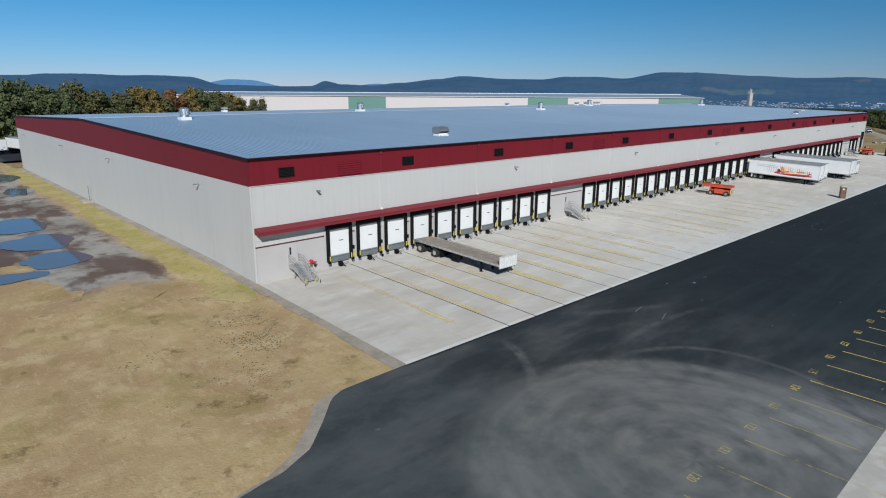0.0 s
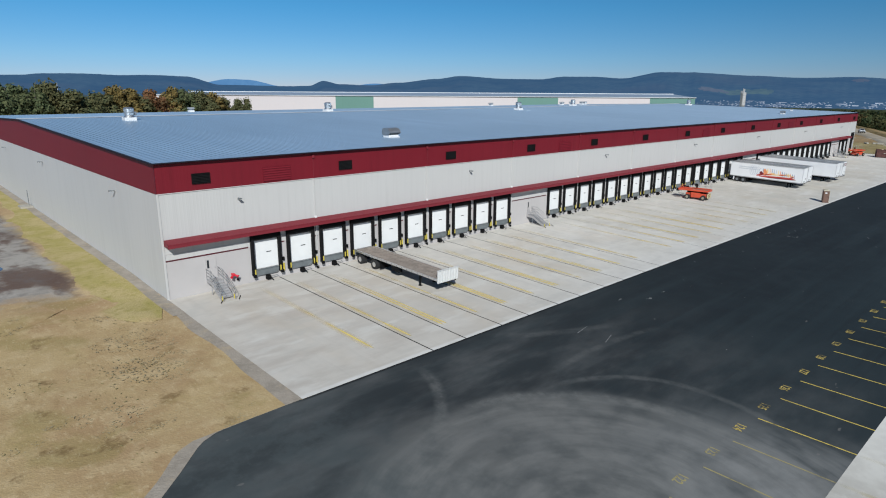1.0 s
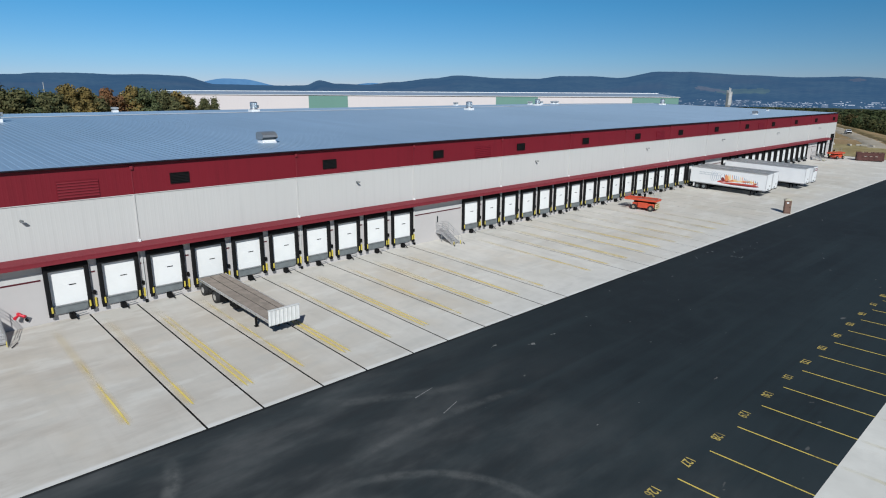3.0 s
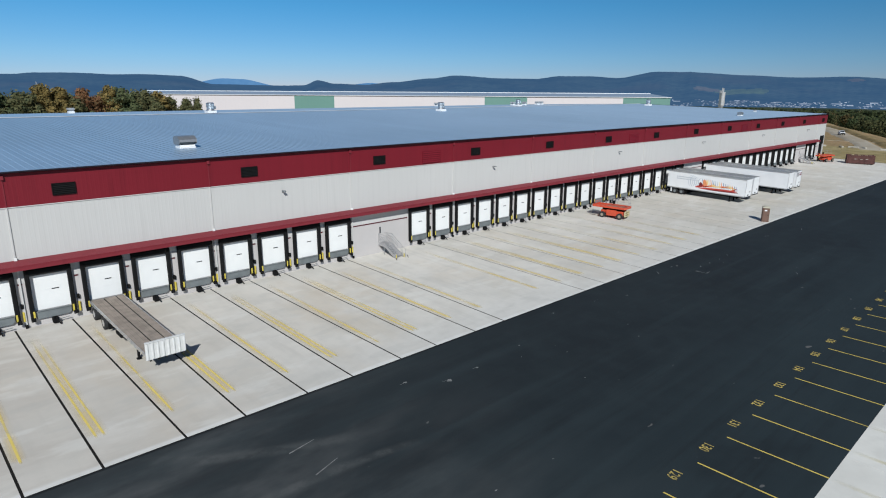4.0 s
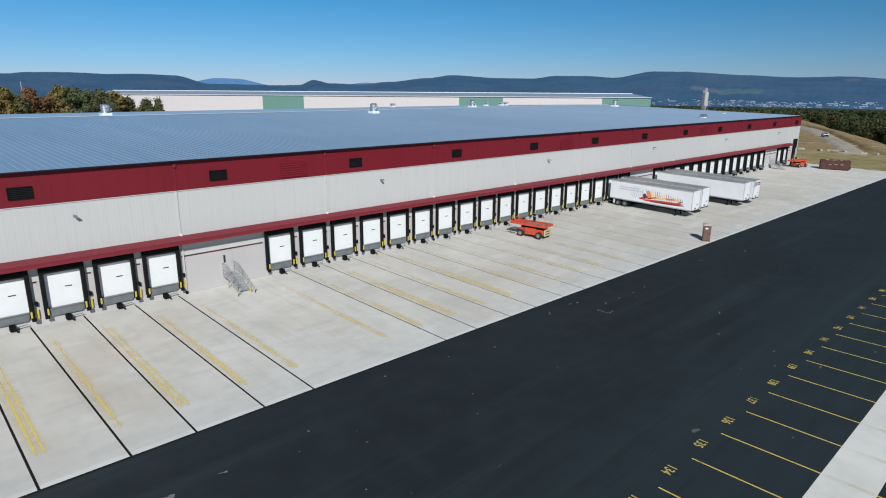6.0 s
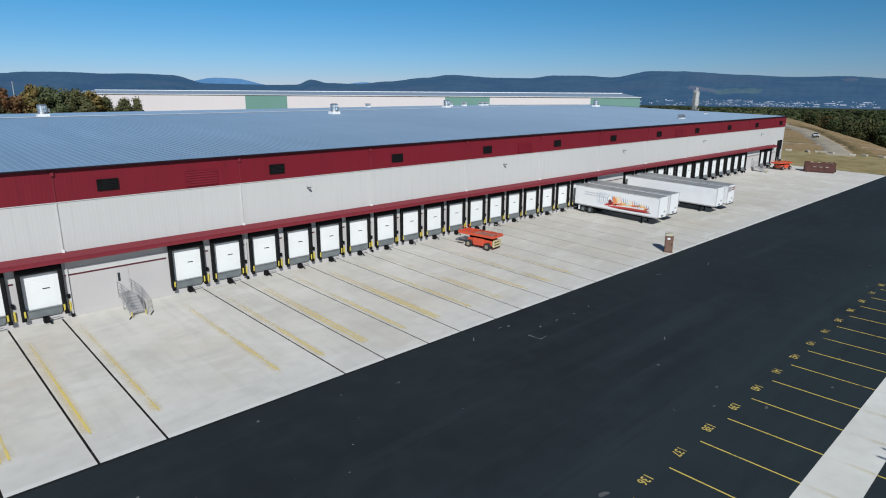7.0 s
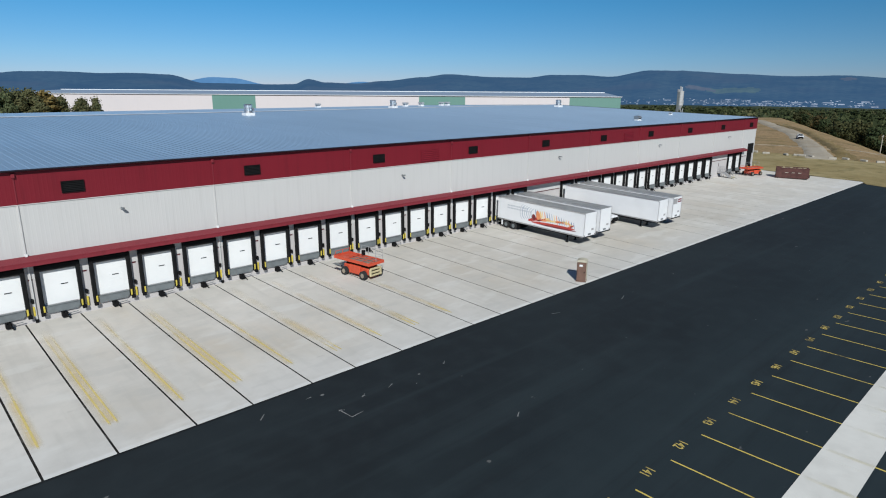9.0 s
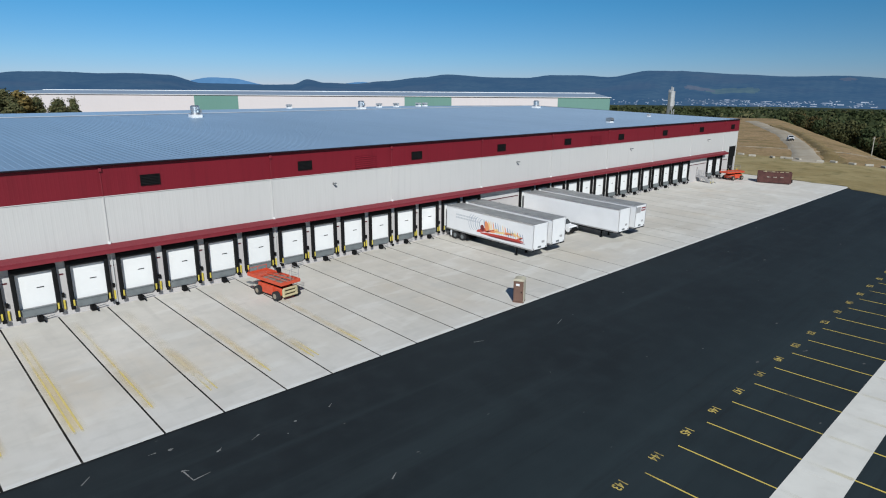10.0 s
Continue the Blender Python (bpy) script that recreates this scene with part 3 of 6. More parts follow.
def land(x, y):
    d = edge_distance(x, y)
    out = max(abs(x - 100) - 150, 0) + max(-70 - y, 0) + max(y - 130, 0)
    z = (gz(y) if y < 0 else 0.55) * (1 - smooth(0, 60, out))
    r = math.hypot(x - 100, y - 50)
    z -= max(27 * smooth(-5, 72, d), 30 * smooth(400, 800, r)) + 10 * smooth(600, 2000, r)
    z += noise.noise((x * 0.02, y * 0.02, 3.0)) * 0.9 * smooth(10, 120, out)
    z += noise.noise((x * 0.12, y * 0.12, 5.0)) * 0.35 * smooth(8, 40, out)
    return z


def ground_sheet():
    def spread(n, reach, mid):
        u = np.linspace(-1, 1, n)
        return mid + np.sinh(u * 5.0) / math.sinh(5.0) * reach
    xs, ys = spread(300, 4900, 110), spread(300, 4900, 20)
    verts = [(x, y, land(x, y) - 0.12 - 0.35 * (x < 0 and -40 < y < 140)) for y in ys for x in xs]
    n = len(xs)
    faces = [(j * n + i, j * n + i + 1, (j + 1) * n + i + 1, (j + 1) * n + i) for j in range(len(ys) - 1) for i in range(n - 1)]
    setting("ground", raw("ground", verts, faces, M_GROUND, True), None, "rough brown and green grass land reaching the horizon", "ground")


ground_sheet()


def sheet(name, label, category, material, left, right, y_rows, z, x_step=2.0, wobble=0.0, lift=0.0):
    """A ground cover between two edge curves left(y) and right(y), sampled along y."""
    verts, faces = [], []
    cols = None
    for k, y in enumerate(y_rows):
        a, b = left(y), right(y)
        cols = cols or max(2, int(abs(b - a) / x_step) + 1)
        for i in range(cols + 1):
            x = a + (b - a) * i / cols
            e = wobble * noise.noise((x * 0.25, y * 0.25, 7.7)) if i == 0 else 0
            verts.append((x + e, y, z(x + e, y) + lift))
    w = cols + 1
    for j in range(len(y_rows) - 1):
        for i in range(cols):
            faces.append((j * w + i, j * w + i + 1, (j + 1) * w + i + 1, (j + 1) * w + i))
    return setting(name, raw(name, verts, faces, material, True), None, label, category)


# the asphalt yard: its north edge follows the apron, then bends away to the west
def yard_edge(x):
    return float(np.interp(x, [-120, -40, -19.5, -16.5, -14.4, -12.3, -10.6, -9.4, -7, 220], [-33, -30.2, -28.75, -28.25, -27.35, -25.3, -23.5, -22.95, -22.83, -22.83]))


def yard():
    xs = [-120, -80, -60, -40, -30] + [-25 + 0.5 * i for i in range(50)] + [float(v) for v in range(0, 196, 5)] + [197.5, 200.0]
    verts, faces = [], []
    for x in xs:
        top = yard_edge(x)
        for y in (top, -42.8, -47.97):
            verts.append((x - max(0, (-22.8 - y)) * 0.45 * smooth(190, 200, x), y, gz(y)))
    for i in range(len(xs) - 1):
        for j in range(2):
            a = i * 3 + j
            faces.append((a, a + 1, a + 4, a + 3))
    setting("road", raw("road", verts, faces, M_ASPHALT), None, "dark new asphalt yard with dusty tyre arcs", "asphalt yard")
    bm = bmesh.new()
    for x0, x1 in ((-120, 189),):
        v = [bm.verts.new(p) for p in ((x0, -50.45, gz(-50.45)), (x1, -50.45, gz(-50.45)), (x1, -80, gz(-80)), (x0, -80, gz(-80)))]
        bm.faces.new(v)
    bmesh.ops.recalc_face_normals(bm, faces=bm.faces)
    setting("road_south", bm, M_ASPHALT, "dark asphalt stalls beyond the concrete strip", "asphalt yard")


yard()

# concrete strip for trailer legs
strip = setting("pavement_strip", bx(-40, 189, -50.45, -47.97, -0.9, -0.5), M_SEALANT, "pale concrete strip for trailer landing legs", "pavement")
for i in range(32):
    x0 = -40 + i * 7.3
    bm = bmesh.new()
    for a in (x0 + 0.01, x0 + 7.29):
        for y in (-50.45, -47.97):
            for z in (-0.3, 0.004):
                bm.verts.new((a, y, gz(y) + z))
    bmesh.ops.convex_hull(bm, input=bm.verts)
    part("slab", bm, M_STRIP, strip)

# apron: one slab a lane, dark sealed joints between
BAY, X0, X1, DEPTH, EAVE = 15.24, -3.85, 201.6, 115.5, 12.6
GRID = [X0 + BAY * k for k in range(14)]
STAIR_BAYS = (0, 3, 8, 12)
DOORS = [g + 1.905 + 3.81 * j for k, g in enumerate(GRID[:13]) for j in range(4) if not (k in STAIR_BAYS and j < 2)]
# joints run slightly askew: offset in the bay at the wall, and at the asphalt
JOINTS = [(g + a, g + b) for k, g in enumerate(GRID[:13]) for j, (a, b) in enumerate(((3.08, 3.38), (6.82, 6.84), (10.78, 11.0), (14.45, 14.45))) if not (k in STAIR_BAYS and j < 2)]
bm = bmesh.new()
for x in (X0 - 0.02, 202.6):
    for y in (-22.8, 0.0):
        for z in (-0.4, -0.02):
            bm.verts.new((x, y, gz(y) + z))
bmesh.ops.convex_hull(bm, input=bm.verts)
apron = setting("pavement_apron", bm, M_SEALANT, "pale concrete truck apron with dark sealed joints", "pavement")
edges = [(X0 - 0.08, X0 - 0.08)] + JOINTS + [(198.0, 198.0), (202.66, 202.66)]
for a, b in zip(edges, edges[1:]):
    bm = bmesh.new()
    wide = 0.068 if a[0] < 48 else 0.06
    for y, k in ((-22.8, 1), (-0.02, 0)):
        for x in (a[k] + wide, b[k] - wide):
            for z in (-0.1, 0.0):
                bm.verts.new((x, y, gz(y) + z))
    bmesh.ops.convex_hull(bm, input=bm.verts)
    part("slab", bm, M_SLAB, apron)


def stripe(name, x, w, y0, y1, material, parent, lift=0.006):
    bm = bmesh.new()
    ys = [y0] + [y for y in (-42.8, -22.8) if min(y0, y1) < y < max(y0, y1)][::-1 if y0 > y1 else 1] + [y1]
    for a, b in zip(ys, ys[1:]):
        f = bm.faces.new([bm.verts.new((x + s * w / 2, y, gz(y) + lift)) for s, y in ((-1, a), (1, a), (1, b), (-1, b))])
        if f.normal.z < 0:
            f.normal_flip()
    bmesh.ops.recalc_face_normals(bm, faces=bm.faces)
    ob = part(name, bm, material, parent)
    return ob


lines = tagged(new("apron_markings"), "worn yellow lane lines on the concrete apron", "road marking", kind="structure")
for k, g in enumerate(GRID[:13]):
    stair = k in STAIR_BAYS
    for j, (o, double) in enumerate(((-0.08, not stair), (3.85, False), (7.85, False) if stair else (7.48, True), (11.45, False))):
        if (stair and j == 1) or (k == 0 and j == 0) or g > 80:
            continue
        faint = k > 4
        for side in ((-0.2, 0.2) if double else (0.0,)):
            top = -16.5 if faint else -2.5 if 1 <= k <= 4 else -9.0
            stripe("line", g + o + side, 0.15, top, -19.85, M_LINE_APRON if k == 0 and j == 2 else M_LINE_RUBBED if k < 3 else M_LINE_THIN, lines, 0.009)
        stripe("worn_line", g + o - 0.05, 1.35 if double else 0.95, -1.2, -19.7, M_LINE_FAINT if faint else M_LINE_WASH, lines, 0.005)

stall_marks = tagged(new("stall_markings"), "yellow painted stall lines on asphalt", "road marking", kind="structure")
for n in range(114, 168):
    x = 37.53 + 3.657 * (n - 130)
    if x > 188:
        break
    paint = M_LINE_DUSTY if x < 12.5 else M_LINE_Y
    stripe("line", x, 0.1, -42.8, -47.97, paint, stall_marks)
    stripe("worn_line", x, 0.5, -47.97, -50.45, M_LINE_STRIP, stall_marks, 0.012)
    stripe("line", x, 0.12, -50.45, -56.0, M_LINE_Y, stall_marks)
    cu = bpy.data.curves.new("stall_number", "FONT")
    cu.body, cu.size, cu.align_x, cu.align_y, cu.extrude, cu.offset = str(n), 0.76, "CENTER", "CENTER", 0.001, 0.012
    ob = new("stall_number", cu)
    dg = bpy.context.evaluated_depsgraph_get()
    me = bpy.data.meshes.new_from_object(ob.evaluated_get(dg))
    bpy.data.objects.remove(ob)
    me.materials.clear()
    me.materials.append(M_LINE_DUSTY if x < 12.5 else M_LINE_NUMBER)
    o = part("stall_number", me, None, stall_marks)
    o.matrix_basis = pose(x - 1.88, -42.45, gz(-42.45) + 0.012, 0, 0, 180) @ Matrix.Diagonal((0.82, 1, 1, 1))

# ---- west side: shoulder, straw field, mud, grass verge, puddles ----
def yard_left(y):
    return float(np.interp(y, [-33, -30.2, -28.75, -28.25, -27.35, -25.3, -23.5, -22.95, -22.83, 0], [-120, -40, -19.5, -16.5, -14.4, -12.3, -10.6, -9.4, X0, X0]))


def west(x, y):
    z = gz(y) if y < 0 else 0.55 + 0.3 * smooth(0, 12, y)
    away = smooth(0.5, 7, min(X0 - x, 40 if y > -22.5 else max(0.0, math.hypot(min(0, x - yard_left(max(-33.0, y))), 0) - 1.0)))
    return z + away * (0.3 - 0.22 * smooth(4, 12, y)) * (1.0 * noise.noise((x * 0.16, y * 0.16, 1.0)) + 0.35 * noise.noise((x * 0.7, y * 0.7, 2.0))) - 0.25 * smooth(-12, -28, x)


rows = [-22.84 + 0.57 * i for i in range(41)]
sheet("shoulder_apron", "grey gravel shoulder beside the apron", "gravel", M_SHOULDER, lambda y: X0 - 0.9 - 0.45 * smooth(-8, -22, y), lambda y: X0 - 0.02, rows, lambda x, y: gz(y) + 0.025, 0.8, 0.5)
rows = [-33 + 0.4 * i for i in range(25)] + [-23.2, -23.1, -22.98, -22.9, -22.83]
sheet("shoulder_yard", "grey gravel shoulder along the asphalt edge", "gravel", M_SHOULDER, lambda y: yard_left(y) - 1.25, lambda y: yard_left(y) + 0.05, rows, lambda x, y: gz(y) + 0.02, 0.8, 0.3)
rows = [-33 + 1.0 * i for i in range(10)] + [-23.4, -23.1, -22.95, -22.83] + [-22 + 1.0 * i for i in range(45)]
sheet("ground_field", "bare earth field covered with pale straw", "field", M_FIELD, lambda y: -120, lambda y: yard_left(y) + 0.6, rows, lambda x, y: west(x, y) - 0.015, 1.5, 0.0)
rows = [-8 + 0.7 * i for i in range(200)]
def mud_limit(y):
    return float(np.interp(y, [-8, -4, 0, 4, 5.5, 7], [-30, -22, -16, -10, -7, -5.5])) + 0.3 * math.sin(y * 1.1)


def verge_limit(y):
    return float(np.interp(y, [-5, -3, 0, 6, 40, 58, 66, 77, 114], [-6.0, -7.4, -9.6, -9.8, -9.8, -7.6, -8.0, -10.0, -8.5])) + 0.5 * math.sin(y * 0.5)


sheet("ground_mud", "wet grey brown mud flat with ruts", "mud", M_MUD, lambda y: -100, mud_limit, rows, lambda x, y: west(x, y) + 0.012 - 0.14 * smooth(1.8, 0.0, mud_limit(y) - x) * smooth(9, 6, y), 1.5, 1.0)
rows = [-4.1 + 0.9 * i for i in range(134)]
sheet("grass_verge", "yellow green grass verge along the warehouse wall", "grass", M_VERGE, verge_limit, lambda y: X0 - 0.75 - 1.3 * smooth(0, -5, y), rows, lambda x, y: west(x, y) + 0.035 - 0.12 * smooth(0.9, 0.0, x - verge_limit(y)) - 0.12 * smooth(-3.4, -5, y), 0.5, 0.9)
sheet("shoulder_wall", "grey gravel drip strip at the wall foot", "gravel", M_SHOULDER, lambda y: X0 - 1.1, lambda y: X0, rows, lambda x, y: west(x, y) + 0.045, 0.5, 0.15)


def puddle(x, y, rx, ry, seed):
    verts = [(x, y, 0)]
    for i in range(40):
        a = i / 40 * math.tau
        k = 1 + 0.35 * noise.noise((math.cos(a) * 1.3, math.sin(a) * 1.3, seed))
        verts.append((x + rx * k * math.cos(a), y + ry * k * math.sin(a), 0))
    z = max(west(v[0], v[1]) for v in verts) + 0.025
    verts = [(v[0], v[1], z) for v in verts]
    setting("water_puddle", raw("water_puddle", verts, [(0, i + 1, (i + 1) % 40 + 1) for i in range(40)], M_WATER), None, "still puddle reflecting the blue sky", "puddle")


for i, (x, y, rx, ry) in enumerate(((-16.6, 43.5, 4.0, 5.0), (-16.3, 31.6, 4.0, 4.6), (-16.3, 21.6, 3.5, 3.4), (-21.2, 16.6, 3.0, 1.9), (-9.6, 98, 2.2, 6), (-11.0, 77, 2.2, 4.5), (-21, 60, 4, 6))):
    puddle(x, y, rx, ry, 3.1 * i)

# ---- east end: dry grass, haul road ----
sheet("grass_east", "dry mown grass beyond the end of the yard", "grass", M_DRYGRASS, lambda y: 202.6 if y > -22.8 else 200 + (y + 22.8) * 0.45, lambda y: 246.0 + 0.1 * y, [-62 + 2.0 * i for i in range(46)], lambda x, y: land(x, y) + 0.04, 4, 1.5)


def haul_line(t):
    """The middle of the gravel road, from the yard's end up along the brow."""
    return 229 + 234 * t, -7.0 + 71 * t + 31 * t * t


def haul_road():
    verts, faces = [], []
    for i in range(60):
        t = i / 59
        cx, cy = haul_line(t)
        w = 2.8 + 0.5 * noise.noise((t * 9, 0, 0))
        for s in (-1.5, -1, -0.4, 0.4, 1, 1.5):
            x, y = cx - s * w * 0.35, cy + s * w * 0.95
            verts.append((x, y, land(cx, cy) * 0.5 + land(x, y) * 0.5 + (0.28 if abs(s) < 1.2 and i > 2 else -0.45)))
    for i in range(59):
        for j in range(5):
            a = i * 6 + j
            faces.append((a, a + 6, a + 7, a + 1))
    mound, quads = [], []
    for i in range(50):
        t = 0.06 + 0.8 * i / 49
        cx, cy = haul_line(t)
        h = (0.6 + 0.5 * noise.noise((t * 25, 3.0, 0))) * smooth(0, 8, i) * smooth(49, 40, i) - 0.25 * (i < 2 or i > 47)
        for s, k in ((-4.2, -0.4), (-5.4, 0.7), (-6.3, 1.0), (-7.6, 0.5), (-9.4, -0.4)):
            s += 0.8 * noise.noise((t * 30, 8.0, 0))
            x, y = cx - s * 0.35, cy + s * 0.95
            mound.append((x, y, land(x, y) + h * k))
    for i in range(49):
        for j in range(4):
            a = i * 5 + j
            quads.append((a, a + 1, a + 6, a + 5))
    setting("ground_berm", raw("ground_berm", mound, quads, M_BERM, True), None, "brown earth berm beside the haul road", "berm")
    setting("road_gravel", raw("road_gravel", verts, faces, M_ROADDIRT, True), None, "pale gravel haul road climbing along the brow", "gravel road")


haul_road()


# ---- the warehouse shell ----
def ribbed(axis, a0, a1, at, out, z_of, pitch=0.305, rib=0.06, deep=0.0022):
    """A trapezoid-ribbed sheet along x (axis 0) or y (axis 1); z_of(a) gives bottom and top."""
    bm = bmesh.new()
    n = int((a1 - a0) / pitch)
    step = (a1 - a0) / n
    prev = None
    for i in range(n + 1):
        for off, d in ((0, 0), (step - 2 * rib, 0), (step - 1.4 * rib, deep), (step - 0.6 * rib, deep)):
            a = a0 + i * step + off
            if a > a1 + 1e-6:
                break
            lo, hi = z_of(a)
            p = at + out * d
            c = (bm.verts.new((a, p, lo) if axis == 0 else (p, a, lo)), bm.verts.new((a, p, hi) if axis == 0 else (p, a, hi)))
            if prev:
                bm.faces.new((prev[0], c[0], c[1], prev[1]) if (axis == 0) == (out < 0) else (c[0], prev[0], prev[1], c[1]))
            prev = c
    return bm


PEAK, RIDGE = 14.1, DEPTH / 2


def rake(y):
    return EAVE + (PEAK - EAVE) * (1 - abs(y - RIDGE) / RIDGE)


bm = bmesh.new()
spans, last = [], X0
for x in DOORS + [199.3]:
    half = 1.32 if x < 199 else 1.75
    spans.append((last, x - half))
    last = x + half
spans.append((last, X1))
for a, b in spans:
    box(bm, a, b, 0, 0.25, -0.5, 4.6)
for x in DOORS:
    box(bm, x - 1.32, x + 1.32, 0, 0.25, -0.5, 1.75)
    box(bm, x - 1.32, x + 1.32, 0, 0.25, 4.54, 4.6)
wall = setting("wall_front", bm, M_PRECAST, "grey precast dock wall with door openings", "wall")
part("upper_wall", bx(X0, X1, 0.04, 0.3, 4.602, 12.4), M_WHITE, wall)
part("white_sheeting", ribbed(0, X0, X1, -0.01, -1, lambda a: (4.66, 10.02)), M_WHITE, wall, "white ribbed steel sheeting")
part("red_band", ribbed(0, X0, X1, -0.035, -1, lambda a: (10.0, 12.5)), M_RED, wall, "dark red ribbed steel band")
part("band_flashing", bx(X0 - 0.03, X1 + 0.03, -0.075, 0.0, 9.96, 10.02), M_WHITE, wall, "pale flashing under the red band")
bm = bmesh.new()
last = X0
for x in DOORS:
    if x - 1.75 > last:
        box(bm, last, x - 1.75, -0.02, 0.01, 4.0, 4.13)
    last = x + 1.75
box(bm, last, 197.3, -0.02, 0.01, 4.0, 4.13)
part("stripe", bm, M_STRIPE, wall, "thin maroon stripe")
bm = bmesh.new()
last = X0
for x in DOORS:
    if x - 1.5 > last:
        box(bm, last, x - 1.5, -0.012, 0.01, 4.131, 4.64)
    last = x + 1.5
box(bm, last, 197.3, -0.012, 0.01, 4.131, 4.64)
part("upper_band", bm, M_WHITE, wall, "white painted band above the stripe")
part("corner_flashing", bx(X0 - 0.07, X0 + 0.12, -0.07, 0.12, 0.4, 10.0), M_WHITE, wall)

bm = ribbed(1, 0.1, DEPTH, X0, -1, lambda a: (-0.3, 10.02))
west_wall = setting("wall_west", bm, M_WHITE, "white ribbed steel gable wall", "wall")
part("red_gable", ribbed(1, -0.05, DEPTH, X0 - 0.03, -1, lambda a: (10.0, rake(a))), M_RED, west_wall, "dark red ribbed gable band")
part("backing", bx(X0 + 0.02, X0 + 0.2, 0.3, DEPTH, -0.5, 12.3), M_WHITE, west_wall)
east_wall = setting("wall_east", ribbed(1, 0.1, DEPTH, X1, 1, lambda a: (-0.3, 10.02)), M_WHITE, "white ribbed steel gable wall", "wall")
part("red_gable", ribbed(1, -0.05, DEPTH, X1 + 0.03, 1, lambda a: (10.0, rake(a))), M_RED, east_wall)
part("backing", bx(X1 - 0.2, X1 - 0.02, 0.3, DEPTH, -0.5, 12.3), M_WHITE, east_wall)
setting("wall_back", bx(X0, X1, DEPTH - 0.2, DEPTH, -0.5, 12.4), M_WHITE, "white steel back wall", "wall")


def roof():
    bm = bmesh.new()
    o = 0.32
    for s, (ya, za, yb, zb) in enumerate(((-o, EAVE, RIDGE, PEAK), (RIDGE, PEAK, DEPTH + o, EAVE))):
        f = bm.faces.new([bm.verts.new(p) for p in ((X0 - 0.2, ya, za), (X1 + 0.2, ya, za), (X1 + 0.2, yb, zb), (X0 - 0.2, yb, zb))])
    ob = setting("roof", bm, M_ROOF, "low sloped blue grey standing seam metal roof", "roof")
    verts, faces = [], []
    for ya, za, yb, zb in ((-o, EAVE, RIDGE, PEAK), (RIDGE, PEAK, DEPTH + o, EAVE)):
        x = X0
        while x < X1:
            b = len(verts)
            for y, z in ((ya, za), (yb, zb)):
                verts += [(x - 0.035, y, z), (x - 0.02, y, z + 0.03), (x + 0.02, y, z + 0.03), (x + 0.035, y, z)]
            faces += [(b, b + 4, b + 5, b + 1), (b + 1, b + 5, b + 6, b + 2), (b + 2, b + 6, b + 7, b + 3)]
            x += 0.61
    tagged(part("seams", raw("seams", verts, faces, M_ROOF), None, ob), kind="stuff")
    bm = bmesh.new()
    prism(bm, [(RIDGE - 0.5, PEAK + 0.05), (RIDGE, PEAK + 0.11), (RIDGE + 0.5, PEAK + 0.05), (RIDGE, PEAK - 0.1)], X1 - X0 + 0.4, Matrix(((0, 1, 0, X0 - 0.2), (1, 0, 0, 0), (0, 0, 1, 0), (0, 0, 0, 1))))
    part("ridge_cap", bm, M_VANWHITE, ob, "pale ridge cap")
    part("gutter", bx(X0 - 0.22, X1 + 0.22, -0.42, -0.1, EAVE - 0.04, EAVE + 0.05, bevel=0.02), M_DARKTRIM, ob, "dark eave gutter")
    for x in (X0 - 0.2, X1 + 0.2):
        bm = bmesh.new()
        for ya, yb in ((-0.4, RIDGE), (RIDGE, DEPTH + 0.3)):
            vs = []
            for y in (ya, yb):
                for dx in (-0.1, 0.1):
                    for dz in (-0.06, 0.06):
                        vs.append(bm.verts.new((x + dx, y, rake(y) + dz)))
            bmesh.ops.convex_hull(bm, input=vs)
        part("rake_trim", bm, M_DARKTRIM, ob, "dark rake trim")
    bm = bmesh.new()
    box(bm, X0 + 0.1, X1 - 0.1, 0.2, DEPTH - 0.2, 12.2, 12.3)
    setting("ceiling", bm, M_WHITE, "plain ceiling under the roof", "ceiling")


roof()


def canopy(x0, x1):
    bm = bmesh.new()
    m = Matrix(((0, 1, 0, x0), (1, 0, 0, 0), (0, 0, 1, 0), (0, 0, 0, 1)))
    prism(bm, [(0.0, 5.98), (-0.12, 5.98), (-0.95, 5.74), (-1.0, 5.72), (-1.0, 5.36), (-0.9, 5.36), (-0.9, 5.42), (0.0, 5.42)], x1 - x0, m)
    ob = tagged(new("canopy", mesh_of("canopy", bm, M_REDTRIM)), "long dark red steel canopy over the dock doors", "canopy", kind="structure")
    bm = bmesh.new()
    x = x0
    while x < x1:
        prism(bm, [(-0.13, 5.97), (-0.94, 5.735), (-0.94, 5.757), (-0.13, 5.992)], 0.04, Matrix(((0, 1, 0, x), (1, 0, 0, 0), (0, 0, 1, 0), (0, 0, 0, 1))))
        x += 0.41
    tagged(part("seams", bm, M_REDTRIM, ob), kind="stuff")
    part("drip_edge", bx(x0 - 0.02, x1 + 0.02, -1.03, -0.99, 5.66, 5.75), M_REDTRIM, ob)
    return ob


canopy(X0 + 0.15, 195.2)


# dark asphalt-coloured strip behind the warehouse
sheet("road_rear", "dark asphalt-coloured strip behind the warehouse", "road", M_ASPHALT, lambda y: -70, lambda y: 60, [136 + 3.0 * i for i in range(14)], lambda x, y: max(land(x, y) + 0.1, 0.3), 3.0, 2.0)


